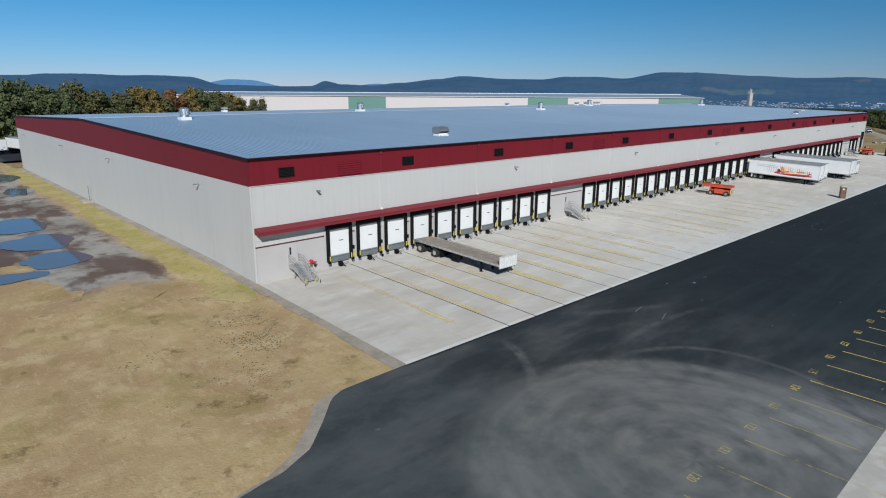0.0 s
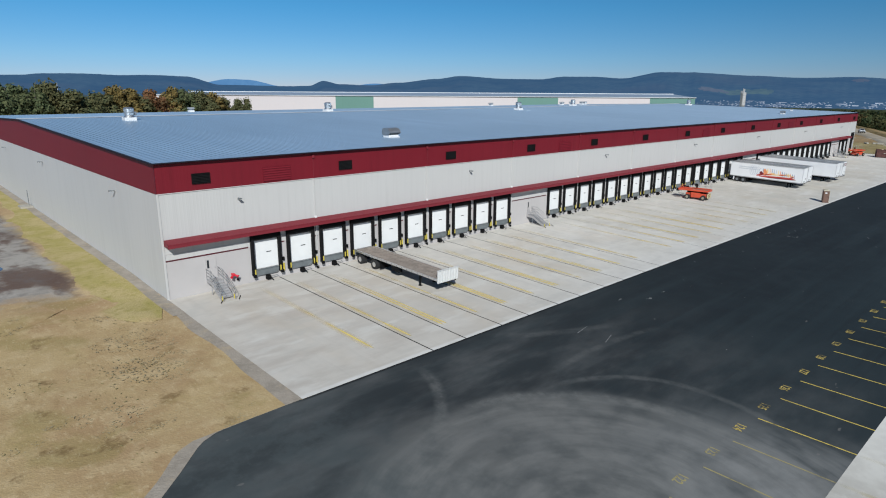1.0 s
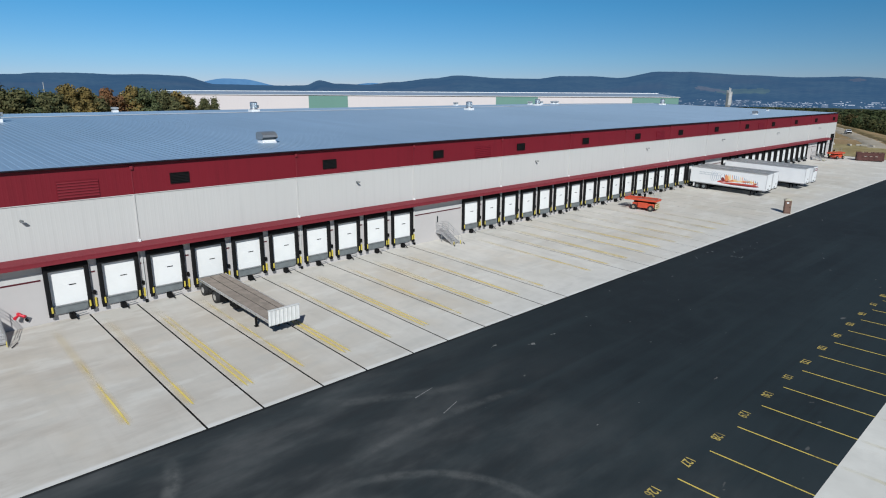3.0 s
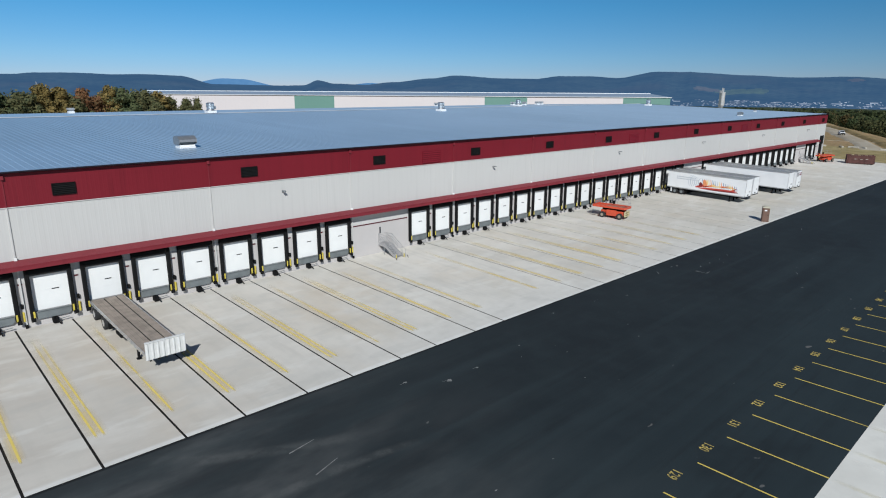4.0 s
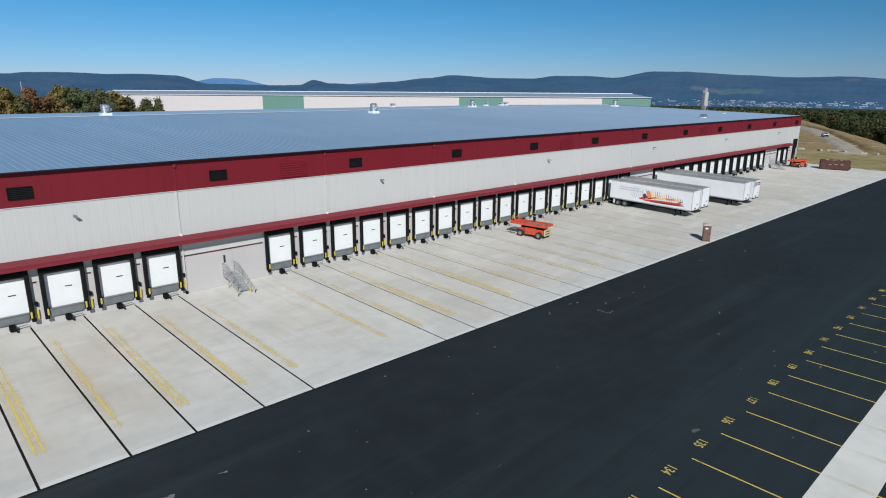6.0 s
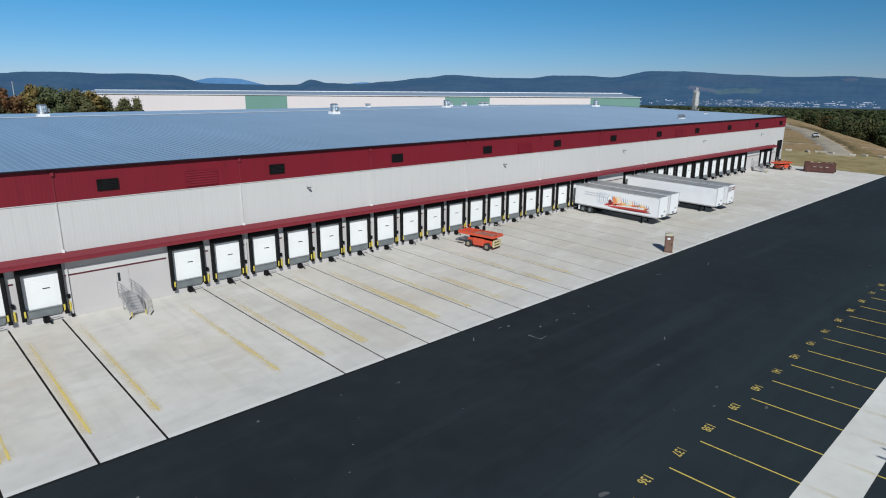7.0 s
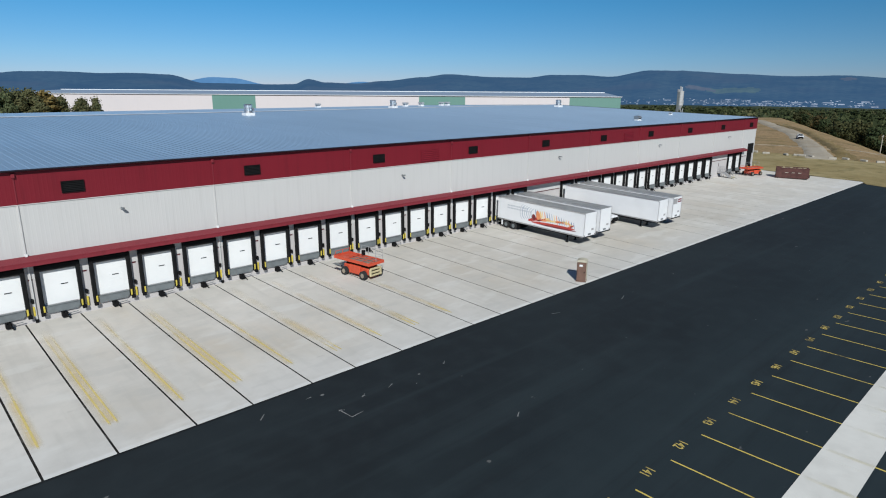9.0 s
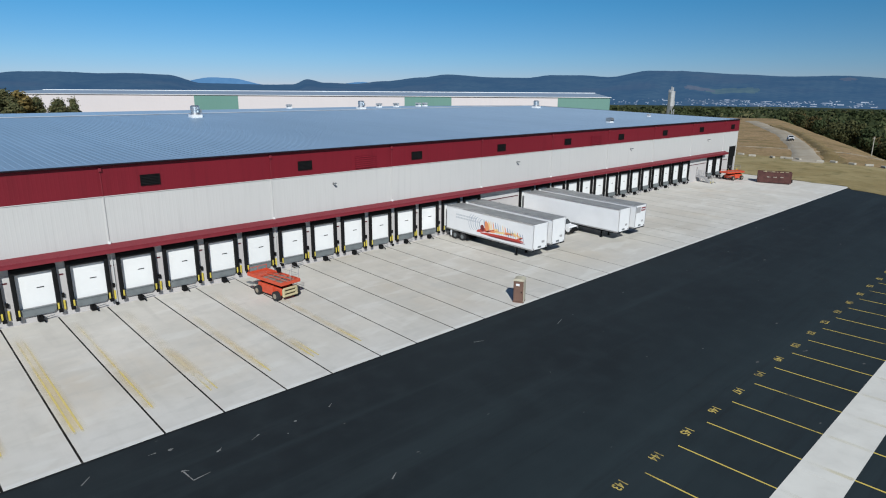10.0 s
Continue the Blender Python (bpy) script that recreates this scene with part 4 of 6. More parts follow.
# ---- dock doors ----
def dock_door(yellow=True):
    d = thing("dock_door", (0, 0, 0.55), "closed white dock door in a black foam shelter with yellow guards", "dock door", "dock doors along the warehouse")
    p = part("door_panel", bx(-1.31, 1.31, 0.06, 0.12, 1.22, 4.14), M_DOORWHITE, d, "white sectional door panel")
    bm = bmesh.new()
    for i in range(1, 5):
        box(bm, -1.3, 1.3, 0.052, 0.06, 1.2 + i * 0.53, 1.215 + i * 0.53)
    part("section_joint", bm, M_DOORWHITE, p)
    part("vision_slot", bx(0.12, 0.62, 0.045, 0.062, 2.72, 2.8), M_BLACK, p, "narrow dark vision slot")
    for s, n in ((-1, "seal_pad"), (1, "seal_pad")):
        part(n, bx(s * 1.27, s * 1.57, -0.36, 0.0, 0.62, 4.5, bevel=0.05), M_SEALGRIP, d)
        part("yellow_guard", bx(s * 1.28, s * 1.41, -0.41, -0.361, 0.72, 1.3, bevel=0.015), M_YELLOW if yellow else M_BLACK, d)
        part("bumper", bx(s * 1.3, s * 1.62, -0.52, -0.365, 0.5, 0.8, bevel=0.03), M_BLACK, d)
    part("head_pad", bx(-1.57, 1.57, -0.34, 0.0, 4.12, 4.6, bevel=0.05), M_SEALGRIP, d)
    bm = bmesh.new()
    prism(bm, [(-1.22, 1.18), (1.22, 1.18), (1.22, 0.78), (1.02, 0.58), (-1.1, 0.58), (-1.22, 0.74)], 0.2, pose(0, -0.2, 0))
    lv = part("leveler_face", bm, M_LEVELGREY, d, "grey steel leveler face")
    part("lip", bx(-1.1, 1.1, -0.28, -0.05, 1.18, 1.22), M_LEVELGREY, lv)
    r = part("restraint", bx(-0.2, 0.2, -0.5, -0.02, 0.06, 0.52, bevel=0.04), M_BLACK, d, "black vehicle restraint box")
    bm = bmesh.new()
    rod(bm, (0.08, -0.45, 0.4), (0.24, -0.85, 0.06), 0.05, 6)
    rod(bm, (-0.1, -0.45, 0.5), (-0.16, -0.6, 0.62), 0.06, 6)
    part("hook", bm, M_BLACK, r)
    if yellow:
        g = part("light_guard", bx(1.76, 1.92, -0.15, -0.02, 0.55, 1.35, bevel=0.03), M_YELLOW, d, "yellow steel wall guard")
        part("guard_rib", bx(1.8, 1.88, -0.18, -0.15, 0.6, 1.3, bevel=0.01), M_YELLOW, g)
    part("drain_pipe", rd((0.25, -0.3, 0.3), (1.0, -0.3, 0.36), 0.03, 6), M_LEVELGREY, d)
    part("control_box", bx(1.72, 1.9, -0.2, 0.0, 1.62, 1.98, bevel=0.02), M_BLACK, d)
    return d


for group in ([x for x in DOORS if x < 122], [x for x in DOORS if x > 122]):
    first = dock_door(group[0] < 122)
    for i, x in enumerate(group):
        if i == 0:
            first.matrix_basis = pose(x, 0, 0.55)
            if x > 122:
                tagged(first, "closed white dock door in a plain black foam shelter", "dock door", "dock doors along the warehouse")
        else:
            copy_thing(first, pose(x, 0, 0.55))


# drive-in door at the end
big = tagged(thing("drive_in_door", (199.3, 0, 0.55), "tall open dark drive-in doorway with yellow posts", "door"))
# A black panel stands in for the shade inside the open doorway.
part("shaded_inside", bx(-1.75, 1.75, 0.2, 0.24, 0, 5.6), M_BLACK, big, "black panel for the shaded inside")
for s in (-1, 1):
    part("jamb", bx(s * 1.75, s * 1.9, -0.06, 0.0, 0, 6.3), M_WHITE, big)
    part("bollard", rd((s * 2.15, -0.7, -0.02), (s * 2.15, -0.7, 1.3), 0.1, 10), M_YELLOW, big)
# This black panel carries the doorway's shade up over solid wall.
part("opening_shade", bx(-1.7, 1.7, -0.045, -0.03, 4.0, 6.25), M_BLACK, big)


def louver(x, z, w, h, material, label, back, edge=0.06):
    v = thing("wall_louver", (x, -0.05, z), label, "louver", "louvers in the red band")
    part("backing", bx(-w / 2, w / 2, -0.03, 0.0, -h / 2, h / 2), back, v)
    bm = bmesh.new()
    for s in (-1, 1):
        box(bm, s * w / 2, s * (w / 2 + edge), -edge - 0.04, 0, -h / 2 - edge, h / 2 + edge)
        box(bm, -w / 2, w / 2, -edge - 0.04, 0, s * h / 2, s * (h / 2 + edge))
    part("frame", bm, material, v)
    n = 6
    for i in range(n):
        z0 = -h / 2 + (i + 0.3) * h / n
        bm = bmesh.new()
        prism(bm, [(-0.09, z0), (-0.08, z0), (-0.03, z0 + 0.09), (-0.04, z0 + 0.09)], w, Matrix(((0, 1, 0, -w / 2), (1, 0, 0, 0), (0, 0, 1, 0), (0, 0, 0, 1))))
        part("slat", bm, material, v)
    return v


v = louver(0, 11.06, 1.5, 0.8, M_BLACK, "black louvered vent in the red band", M_BLACK)
for k in range(1, 14):
    copy_thing(v, pose(BAY * k, -0.05, 11.06))
v = louver(7.4, 10.85, 2.9, 1.35, M_RED, "wide red painted louver in the red band", M_RED, 0.012)
for x in (53.5, 99.2, 144.9):
    copy_thing(v, pose(x, -0.05, 10.85))


def wall_lamp(x):
    w = thing("wall_lamp", (x, -0.04, 8.85), "grey wall pack lamp on a short arm", "lamp", "wall lamps above the canopy")
    part("bracket", bx(-0.06, 0.06, -0.05, 0.0, -0.09, 0.09), M_LEVELGREY, w)
    part("arm", rd((0, -0.05, 0.1), (0, -0.32, 0.03), 0.035, 8), M_LEVELGREY, w)
    part("head", bx(-0.13, 0.13, -0.56, -0.24, 0.0, 0.12, bevel=0.03), M_LEVELGREY, w)
    part("lens", bx(-0.1, 0.1, -0.52, -0.28, -0.015, -0.001), M_VANWHITE, w)
    return w


w = wall_lamp(3.3)
for k in range(1, 7):
    copy_thing(w, pose(3.3 + 30.5 * k, -0.04, 8.85))
for y in (12.0, 44.7, 73.0, 106.4):
    copy_thing(w, pose(X0 - 0.06, y, 8.85, 0, 0, -90))


def downspout(x, red=True):
    d = thing("downspout", (x, 0, 0.55), "white square rain downspout with a black boot", "downspout", "downspouts on the dock wall")
    part("leader_head", bx(-0.12, 0.12, -0.22, -0.05, 11.5, 11.8, bevel=0.02), M_REDTRIM, d, "dark red leader head")
    part("red_pipe", bx(-0.04, 0.04, -0.09, -0.05, 9.45, 11.5), M_REDTRIM, d)
    part("upper_pipe", bx(-0.045, 0.045, -0.09, -0.02, 5.4, 9.45), M_WHITE, d)
    part("elbow", bx(-0.09, 0.09, -0.2, -0.03, 5.42, 5.62), M_DOORWHITE, d)
    part("lower_pipe", bx(-0.06, 0.06, -0.14, -0.02, 0.3, 4.9), M_WHITE, d)
    part("boot", bx(-0.1, 0.1, -0.2, -0.01, 0.0, 0.3, bevel=0.02), M_BLACK, d)
    return d


d = downspout(GRID[1])
for g in GRID[2:]:
    copy_thing(d, pose(g, 0, 0.55))


# ---- dock stairs with man doors ----
def man_door(x):
    m = thing("man_door", (x, 0, 1.78), "closed pale steel door with a narrow dark window", "door", "man doors in the dock wall")
    leaf = part("leaf", bx(-0.46, 0.46, -0.03, 0.0, 0, 2.1), M_PRECAST, m)
    part("window", bx(-0.36, -0.16, -0.04, -0.031, 1.0, 1.75), M_GLASS, leaf, "narrow dark window")
    part("knob", rd((0.36, -0.1, 1.0), (0.36, -0.03, 1.0), 0.03), M_GALV, leaf)
    bm = bmesh.new()
    for s in (-1, 1):
        box(bm, s * 0.46, s * 0.52, -0.04, 0.0, 0, 2.16)
    box(bm, -0.46, 0.46, -0.04, 0.0, 2.1, 2.16)
    part("frame", bm, M_PRECAST, m)
    return m


def dock_stair(x):
    s = thing("dock_stair", (x, 0, 0.5), "grey metal dock stair with pipe rails and yellow tips", "stair", "stairs up to the dock doors")
    top, n, run, half = 1.22, 7, 0.3, 0.52
    part("landing", bx(-half, half, -1.1, -0.02, top - 0.06, top), M_DIMALU, s)
    for i in range(n - 1):
        y = -1.1 - i * run
        z = top - (i + 1) * top / n
        part("tread", bx(-half, half, y - run - 0.02, y, z - 0.04, z), M_DIMALU, s)
        part("riser", bx(-half, half, y - 0.02, y, z, z + top / n - 0.04), M_DIMALU, s)
    for sx in (-half - 0.03, half + 0.03):
        bm = bmesh.new()
        prism(bm, [(-0.02, top), (-1.1, top), (-1.1 - n * run, 0.12), (-1.1 - n * run, 0.0), (-1.0 - n * run + 0.2, 0.0), (-1.1, top - 0.28), (-0.02, top - 0.28)], 0.04, Matrix(((0, 1, 0, sx - 0.02), (1, 0, 0, 0), (0, 0, 1, 0), (0, 0, 0, 1))))
        part("stringer", bm, M_DIMALU, s)
        bm = bmesh.new()
        a, b, c, e = (sx, -0.06, top), (sx, -1.1, top), (sx, -1.1 - (n - 1) * run, 0.17), (sx, -1.1 - n * run - 0.25, 0.1)
        for h in (0.45, 0.75, 1.05):
            rod(bm, (a[0], a[1], a[2] + h), (b[0], b[1], b[2] + h), 0.022, 6)
            rod(bm, (b[0], b[1], b[2] + h), (c[0], c[1], c[2] + h), 0.022, 6)
        rod(bm, (c[0], c[1], c[2] + 1.05), (e[0], e[1], e[2] + 0.85), 0.022, 6)
        rod(bm, (e[0], e[1], e[2] + 0.85), (e[0], e[1], 0), 0.022, 6)
        part("rail", bm, M_GALV, s)
        for p, h in ((a, 1.07), (b, 1.07), ((sx, -1.1 - 3 * run, top - 3.4 * top / n), 1.07), (c, 1.07)):
            part("rail_post", rd((p[0], p[1], max(0, p[2] - 0.3)), (p[0], p[1], p[2] + h), 0.025, 6), M_GALV, s)
        part("yellow_tip", rd((sx, -1.12 - n * run, 0.0), (sx, -1.12 - n * run, 0.42), 0.05, 8), M_YELLOW, s)
    for sx in (-half - 0.3, half + 0.3):
        bm = bmesh.new()
        rod(bm, (sx - 0.1, -3.75, 0.03), (sx + 0.38, -3.0, 0.06), 0.035, 6)
        part("drain_bar", bm, M_BLACK, s)
    part("frame_leg", rd((-half, -1.05, 0), (-half, -1.05, top - 0.06), 0.04, 6), M_GALV, s)
    part("frame_leg", rd((half, -1.05, 0), (half, -1.05, top - 0.06), 0.04, 6), M_GALV, s)
    return s


s, m = dock_stair(GRID[0] + 4.1), man_door(GRID[0] + 4.05)
for k in STAIR_BAYS[1:]:
    copy_thing(s, pose(GRID[k] + 4.1, 0, 0.5))
    copy_thing(m, pose(GRID[k] + 4.05, 0, 1.78))

# red sprinkler connection beside the first stair
f = thing("fire_connection", (2.15, 0, 1.75), "bright red fire hose connection on the dock wall", "fire connection")
part("body", rd((0, 0.0, 0), (0, -0.4, 0.05), 0.14, 12), M_REDPIPE, f)
for sx in (-1, 1):
    bm = rd((0, -0.36, 0.03), (sx * 0.28, -0.52, -0.1), 0.1, 10)
    rod(bm, (sx * 0.28, -0.52, -0.1), (sx * 0.34, -0.6, -0.14), 0.13, 10)
    part("inlet", bm, M_REDPIPE, f)
part("cap", rd((0.4, -0.1, -0.5), (0.5, -0.25, -0.6), 0.1, 8), M_BLACK, f)


# ---- flatbed trailer backed against a dock ----
POLE_TOP = 4.3
M_PLANK = plain("weathered_deck_plank", (0.32, 0.27, 0.225), 0.85, wear=0.35, scale=1.2, grain=18)


def flatbed(x):
    f = thing("flatbed_trailer", (x, -0.75, 0.0), "empty flatbed trailer with brown plank deck and aluminium headboard", "trailer")
    f.matrix_basis = pose(x, -0.75, gz(-0.75), math.degrees(math.atan(0.55 / 22.8)))
    L = 13.1
    for i in range(8):
        a = -1.22 + i * 0.305
        part("deck_board", bx(a + 0.006 + (0.09 if i in (3, 6) else 0), a + 0.3, -L + 0.1, 0.0, 1.36, 1.41), M_PLANK, f)
    part("deck_frame", bx(-1.2, 1.2, -L + 0.1, 0.0, 1.22, 1.355), M_BLACK, f)
    for s in (-1, 1):
        part("side_rail", bx(s * 1.22, s * 1.3, -L, 0.0, 1.2, 1.43, bevel=0.015), M_ALU, f, "aluminium side rail")
        pocket = mesh_of("stake_pocket", bx(s * 1.3, s * 1.335, -0.08, 0.0, 1.22, 1.38), M_GALV)
        for k in range(16):
            part("stake_pocket", pocket, None, f).location.y = -0.62 - k * 0.8
        part("beam", bx(s * 0.45, s * 0.6, -L + 0.3, -0.2, 0.9, 1.22), M_BLACK, f)
        leg = part("landing_leg", bx(s * 0.85, s * 1.0, -L + 2.9, -L + 2.75, 0.06, 1.22), M_BLACK, f)
        part("foot", bx(s * 0.78, s * 1.07, -L + 2.98, -L + 2.66, 0.0, 0.06), M_BLACK, leg)
    part("rear_bumper", bx(-1.1, 1.1, -0.12, 0.0, 0.55, 0.68), M_BLACK, f)
    h = part("headboard", bx(-1.3, 1.3, -L - 0.08, -L, 1.0, 2.2), M_HEADBOARD, f, "ribbed bright aluminium headboard")
    for i in range(8):
        part("rib", bx(-1.24 + i * 0.345, -1.13 + i * 0.345, -L - 0.15, -L - 0.08, 1.05, 2.15, bevel=0.02), M_HEADBOARD, h)
    part("top_cap", bx(-1.31, 1.31, -L - 0.14, -L + 0.02, 2.2, 2.27), M_HEADBOARD, h)
    for i in range(5):
        part("marker_lamp", bx(-1.1 + i * 0.5, -0.95 + i * 0.5, -L - 0.1, -L - 0.08, 0.9, 1.0), M_BLACK, h)
    part("coupler_plate", bx(-0.55, 0.55, -L + 0.1, -L + 1.6, 1.02, 1.2), M_BLACK, f)
    part("tool_box", bx(-1.15, -0.65, -7.2, -6.0, 0.55, 1.15, bevel=0.03), M_BLACK, f)
    part("mudflap", bx(-1.15, 1.15, -4.15, -4.11, 0.25, 1.2), M_BLACK, f)
    for y in (-0.75, -3.25):
        part("axle", rd((-1.1, y, 0.52), (1.1, y, 0.52), 0.07), M_BLACK, f)
        for s in (-1, 1):
            for k in (0.0, 0.32):
                wheel("wheel", f, s * (1.12 - k), y, 0.52, 0.52, 0.28, M_ALU)
    return f


flatbed(17.0)


# ---- dry van trailers ----
def van_trailer(x, y_front=-16.3, label="long white dry van trailer backed onto a dock", art=False, badge=False):
    v = thing("van_trailer", (x, 0, 0), label, "trailer", "white trailers at the docks")
    v.matrix_basis = pose(x, -0.72, gz(-0.72), math.degrees(math.atan(0.55 / 22.8)))
    L = -y_front - 0.72
    part("side_wall", bx(-1.3, -1.26, -L, 0, 1.15, 4.02), M_VANWHITE, v)
    part("side_wall", bx(1.26, 1.3, -L, 0, 1.15, 4.02), M_VANWHITE, v)
    nose = part("nose", bx(-1.3, 1.3, -L - 0.05, -L, 1.15, 4.05, bevel=0.02), M_VANWHITE, v)
    part("placard", bx(0.3, 0.8, -L - 0.062, -L - 0.05, 1.8, 2.05), M_DIMALU, nose, "small grey placard")
    for s in (-1, 1):
        part("corner_post", bx(s * 1.2, s * 1.31, -L - 0.075, -L - 0.05, 1.15, 4.05, bevel=0.01), M_ALU, nose)
        part("marker_lamp", bx(s * 1.02, s * 1.16, -L - 0.07, -L - 0.05, 1.24, 1.34), M_BLACK, nose)
    part("bottom_plate", bx(-1.3, 1.3, -L - 0.07, -L, 1.02, 1.15), M_BLACK, nose, "dark lower nose rail")
    part("gladhand_box", bx(-0.35, 0.2, -L - 0.1, -L - 0.05, 1.3, 1.5), M_LEVELGREY, nose)
    part("rear_door", bx(-1.26, 1.26, -0.05, 0, 1.15, 4.02), M_VANWHITE, v)
    part("roof_skin", bx(-1.27, 1.27, -L + 0.02, -0.02, 4.0, 4.06), M_TRAILROOF, v, "grey trailer roof skin")
    part("floor", bx(-1.26, 1.26, -L, -0.05, 1.1, 1.2), M_BLACK, v)
    for s in (-1, 1):
        part("top_rail", bx(s * 1.22, s * 1.32, -L - 0.03, 0.0, 3.96, 4.09), M_ALU, v)
        part("bottom_rail", bx(s * 1.27, s * 1.33, -L, 0.0, 1.08, 1.24), M_GALV, v)
        leg = part("landing_leg", bx(s * 0.8, s * 0.95, -L + 2.6, -L + 2.45, 0.05, 1.1), M_BLACK, v)
        part("foot", bx(s * 0.72, s * 1.03, -L + 2.7, -L + 2.36, 0.0, 0.05), M_BLACK, leg)
    bow = mesh_of("roof_bow", bx(-1.2, 1.2, 0.0, 0.05, 4.055, 4.075), M_TRAILROOF)
    for k in range(int((L - 0.5) / 0.61)):
        part("roof_bow", bow, None, v).location.y = -L + 0.3 + k * 0.61
    for y in (-1.5, -2.75):
        part("axle", rd((-1.1, y, 0.5), (1.1, y, 0.5), 0.07), M_BLACK, v)
        for s in (-1, 1):
            for k in (0.0, 0.3):
                wheel("wheel", v, s * (1.1 - k), y, 0.5, 0.5, 0.27, M_LEVELGREY)
    part("underframe", bx(-0.55, 0.55, -L + 1.2, -0.3, 0.72, 1.1), M_BLACK, v, "black steel underframe")
    for k in range(9):
        part("crossmember", bx(-1.24, 1.24, -L + 1.0 + k * 1.4, -L + 1.1 + k * 1.4, 0.98, 1.1), M_BLACK, v)
    part("mudflap", bx(-1.2, 1.2, -3.6, -3.56, 0.25, 1.08), M_BLACK, v)
    for s in (-1, 1):
        part("fender_plate", bx(s * 1.24, s * 1.29, -0.95, -0.72, 0.35, 1.0), M_VANWHITE, v, "white rear corner plate")
    part("rear_bumper", bx(-1.2, 1.2, -0.12, 0.0, 0.5, 0.62), M_GALV, v)
    if art:
        # abstract swooshes and unreadable lines of lettering on the west side
        def blob(mat, y, z, w, h, lean=0.0, name="graphic"):
            bm = bmesh.new()
            pts = [(math.cos(a) * w, math.sin(a) * h) for a in (i / 20 * math.tau for i in range(20))]
            c, s = math.cos(lean), math.sin(lean)
            prism(bm, [(y + p * c - q * s, z + p * s + q * c) for p, q in pts], 0.003 + 0.001 * (blob.n % 5), Matrix(((0, -1, 0, -1.302), (1, 0, 0, 0), (0, 0, 1, 0), (0, 0, 0, 1))))
            blob.n += 1
            part(name, bm, mat, v)
        blob.n = 0
        side = Matrix(((0, -1, 0, -1.302), (1, 0, 0, 0), (0, 0, 1, 0), (0, 0, 0, 1)))
        for k in range(6):
            y, h = -L + 9.2 - k * 0.36, 1.08 - 0.07 * k
            bm = bmesh.new()
            arc = [(-math.cos(math.pi * (0.62 + 0.76 * i / 11)) * 0.75, math.sin(math.pi * (0.62 + 0.76 * i / 11)) * h) for i in range(12)]
            prism(bm, [(y + p, 2.7 + q) for p, q in arc] + [(y + p - 0.1, 2.7 + q) for p, q in arc[::-1]], 0.007, side)
            part("graphic", bm, (M_GRAPHGREY, M_GRAPHDUSK)[k % 2], v)
        for k in range(17):
            tone = (M_GRAPHBLUE, M_GRAPHGREY, M_GRAPHORANGE, M_GRAPHDUSK, M_GRAPHYELLOW)[(k * 3) % 5]
            blob(tone, -L + 7.3 - k * 0.37, 2.85 - 0.035 * k, 0.065, 0.68 - 0.026 * abs(k - 6), -0.25)
        blob(M_GRAPHORANGE, -L + 6.9, 2.55, 0.32, 0.7, -0.3)
        blob(M_GRAPHYELLOW, -L + 6.5, 2.75, 0.14, 0.5, -0.3)
        blob(M_GRAPHMAROON, -L + 7.6, 2.3, 0.3, 0.4, -0.5)
        blob(M_GRAPHRED, -L + 7.5, 2.05, 1.1, 0.22, -0.3)
        blob(M_GRAPHYELLOW, -L + 5.8, 2.3, 0.8, 0.16, -0.3)
        for k in range(6):
            blob((M_GRAPHRED, M_GRAPHORANGE, M_GRAPHYELLOW)[k % 3], -L + 6.4 - k * 0.8, 2.12 + 0.06 * k, 0.8, 0.11, -0.3 + 0.1 * k)
        blob(M_GRAPHRED, -L + 4.6, 1.74, 3.4, 0.2, -0.03)
        blob(M_GRAPHMAROON, -L + 3.9, 1.6, 2.9, 0.1, -0.02)
        blob(M_GRAPHRED, -L + 2.0, 2.0, 0.75, 0.12, -0.5)
        for r, (n, z) in enumerate(((13, 3.2), (15, 2.86))):
            bm = bmesh.new()
            for k in range(n):
                box(bm, -1.306, -1.3, -1.9 - k * 0.27, -1.69 - k * 0.27, z - 0.1, z + 0.1)
            part("lettering", bm, M_GRAPHGREY, v, "unreadable grey lettering")
    if badge:
        part("badge", bx(0.1, 1.1, -L - 0.066, -L - 0.05, 3.25, 3.75), M_GRAPHMAROON, nose, "small dark red badge")
        part("badge_bar", bx(0.2, 1.0, -L - 0.072, -L - 0.067, 3.44, 3.56), M_VANWHITE, nose)
        part("vent_panel", bx(-1.15, -0.1, -L - 0.066, -L - 0.05, 3.1, 3.85), M_DIMALU, nose, "grey vent panel")
    return v


van_trailer(112.35, -14.5, "white dry van trailer with orange and red swoosh graphics", art=True)
van_trailer(116.15, -14.2)
van_trailer(127.6, -16.0)
van_trailer(131.4, -16.1, "long white dry van trailer with a small red badge", badge=True)
for x, y in ((2.0, 168), (-4.6, 170)):
    o = copy_thing(bpy.data.objects["van_trailer.001"], pose(x, y, 0.6, 0, 0, 12))
    tagged(o, "white box trailer parked behind the warehouse", "trailer", "trailers parked behind the warehouse")


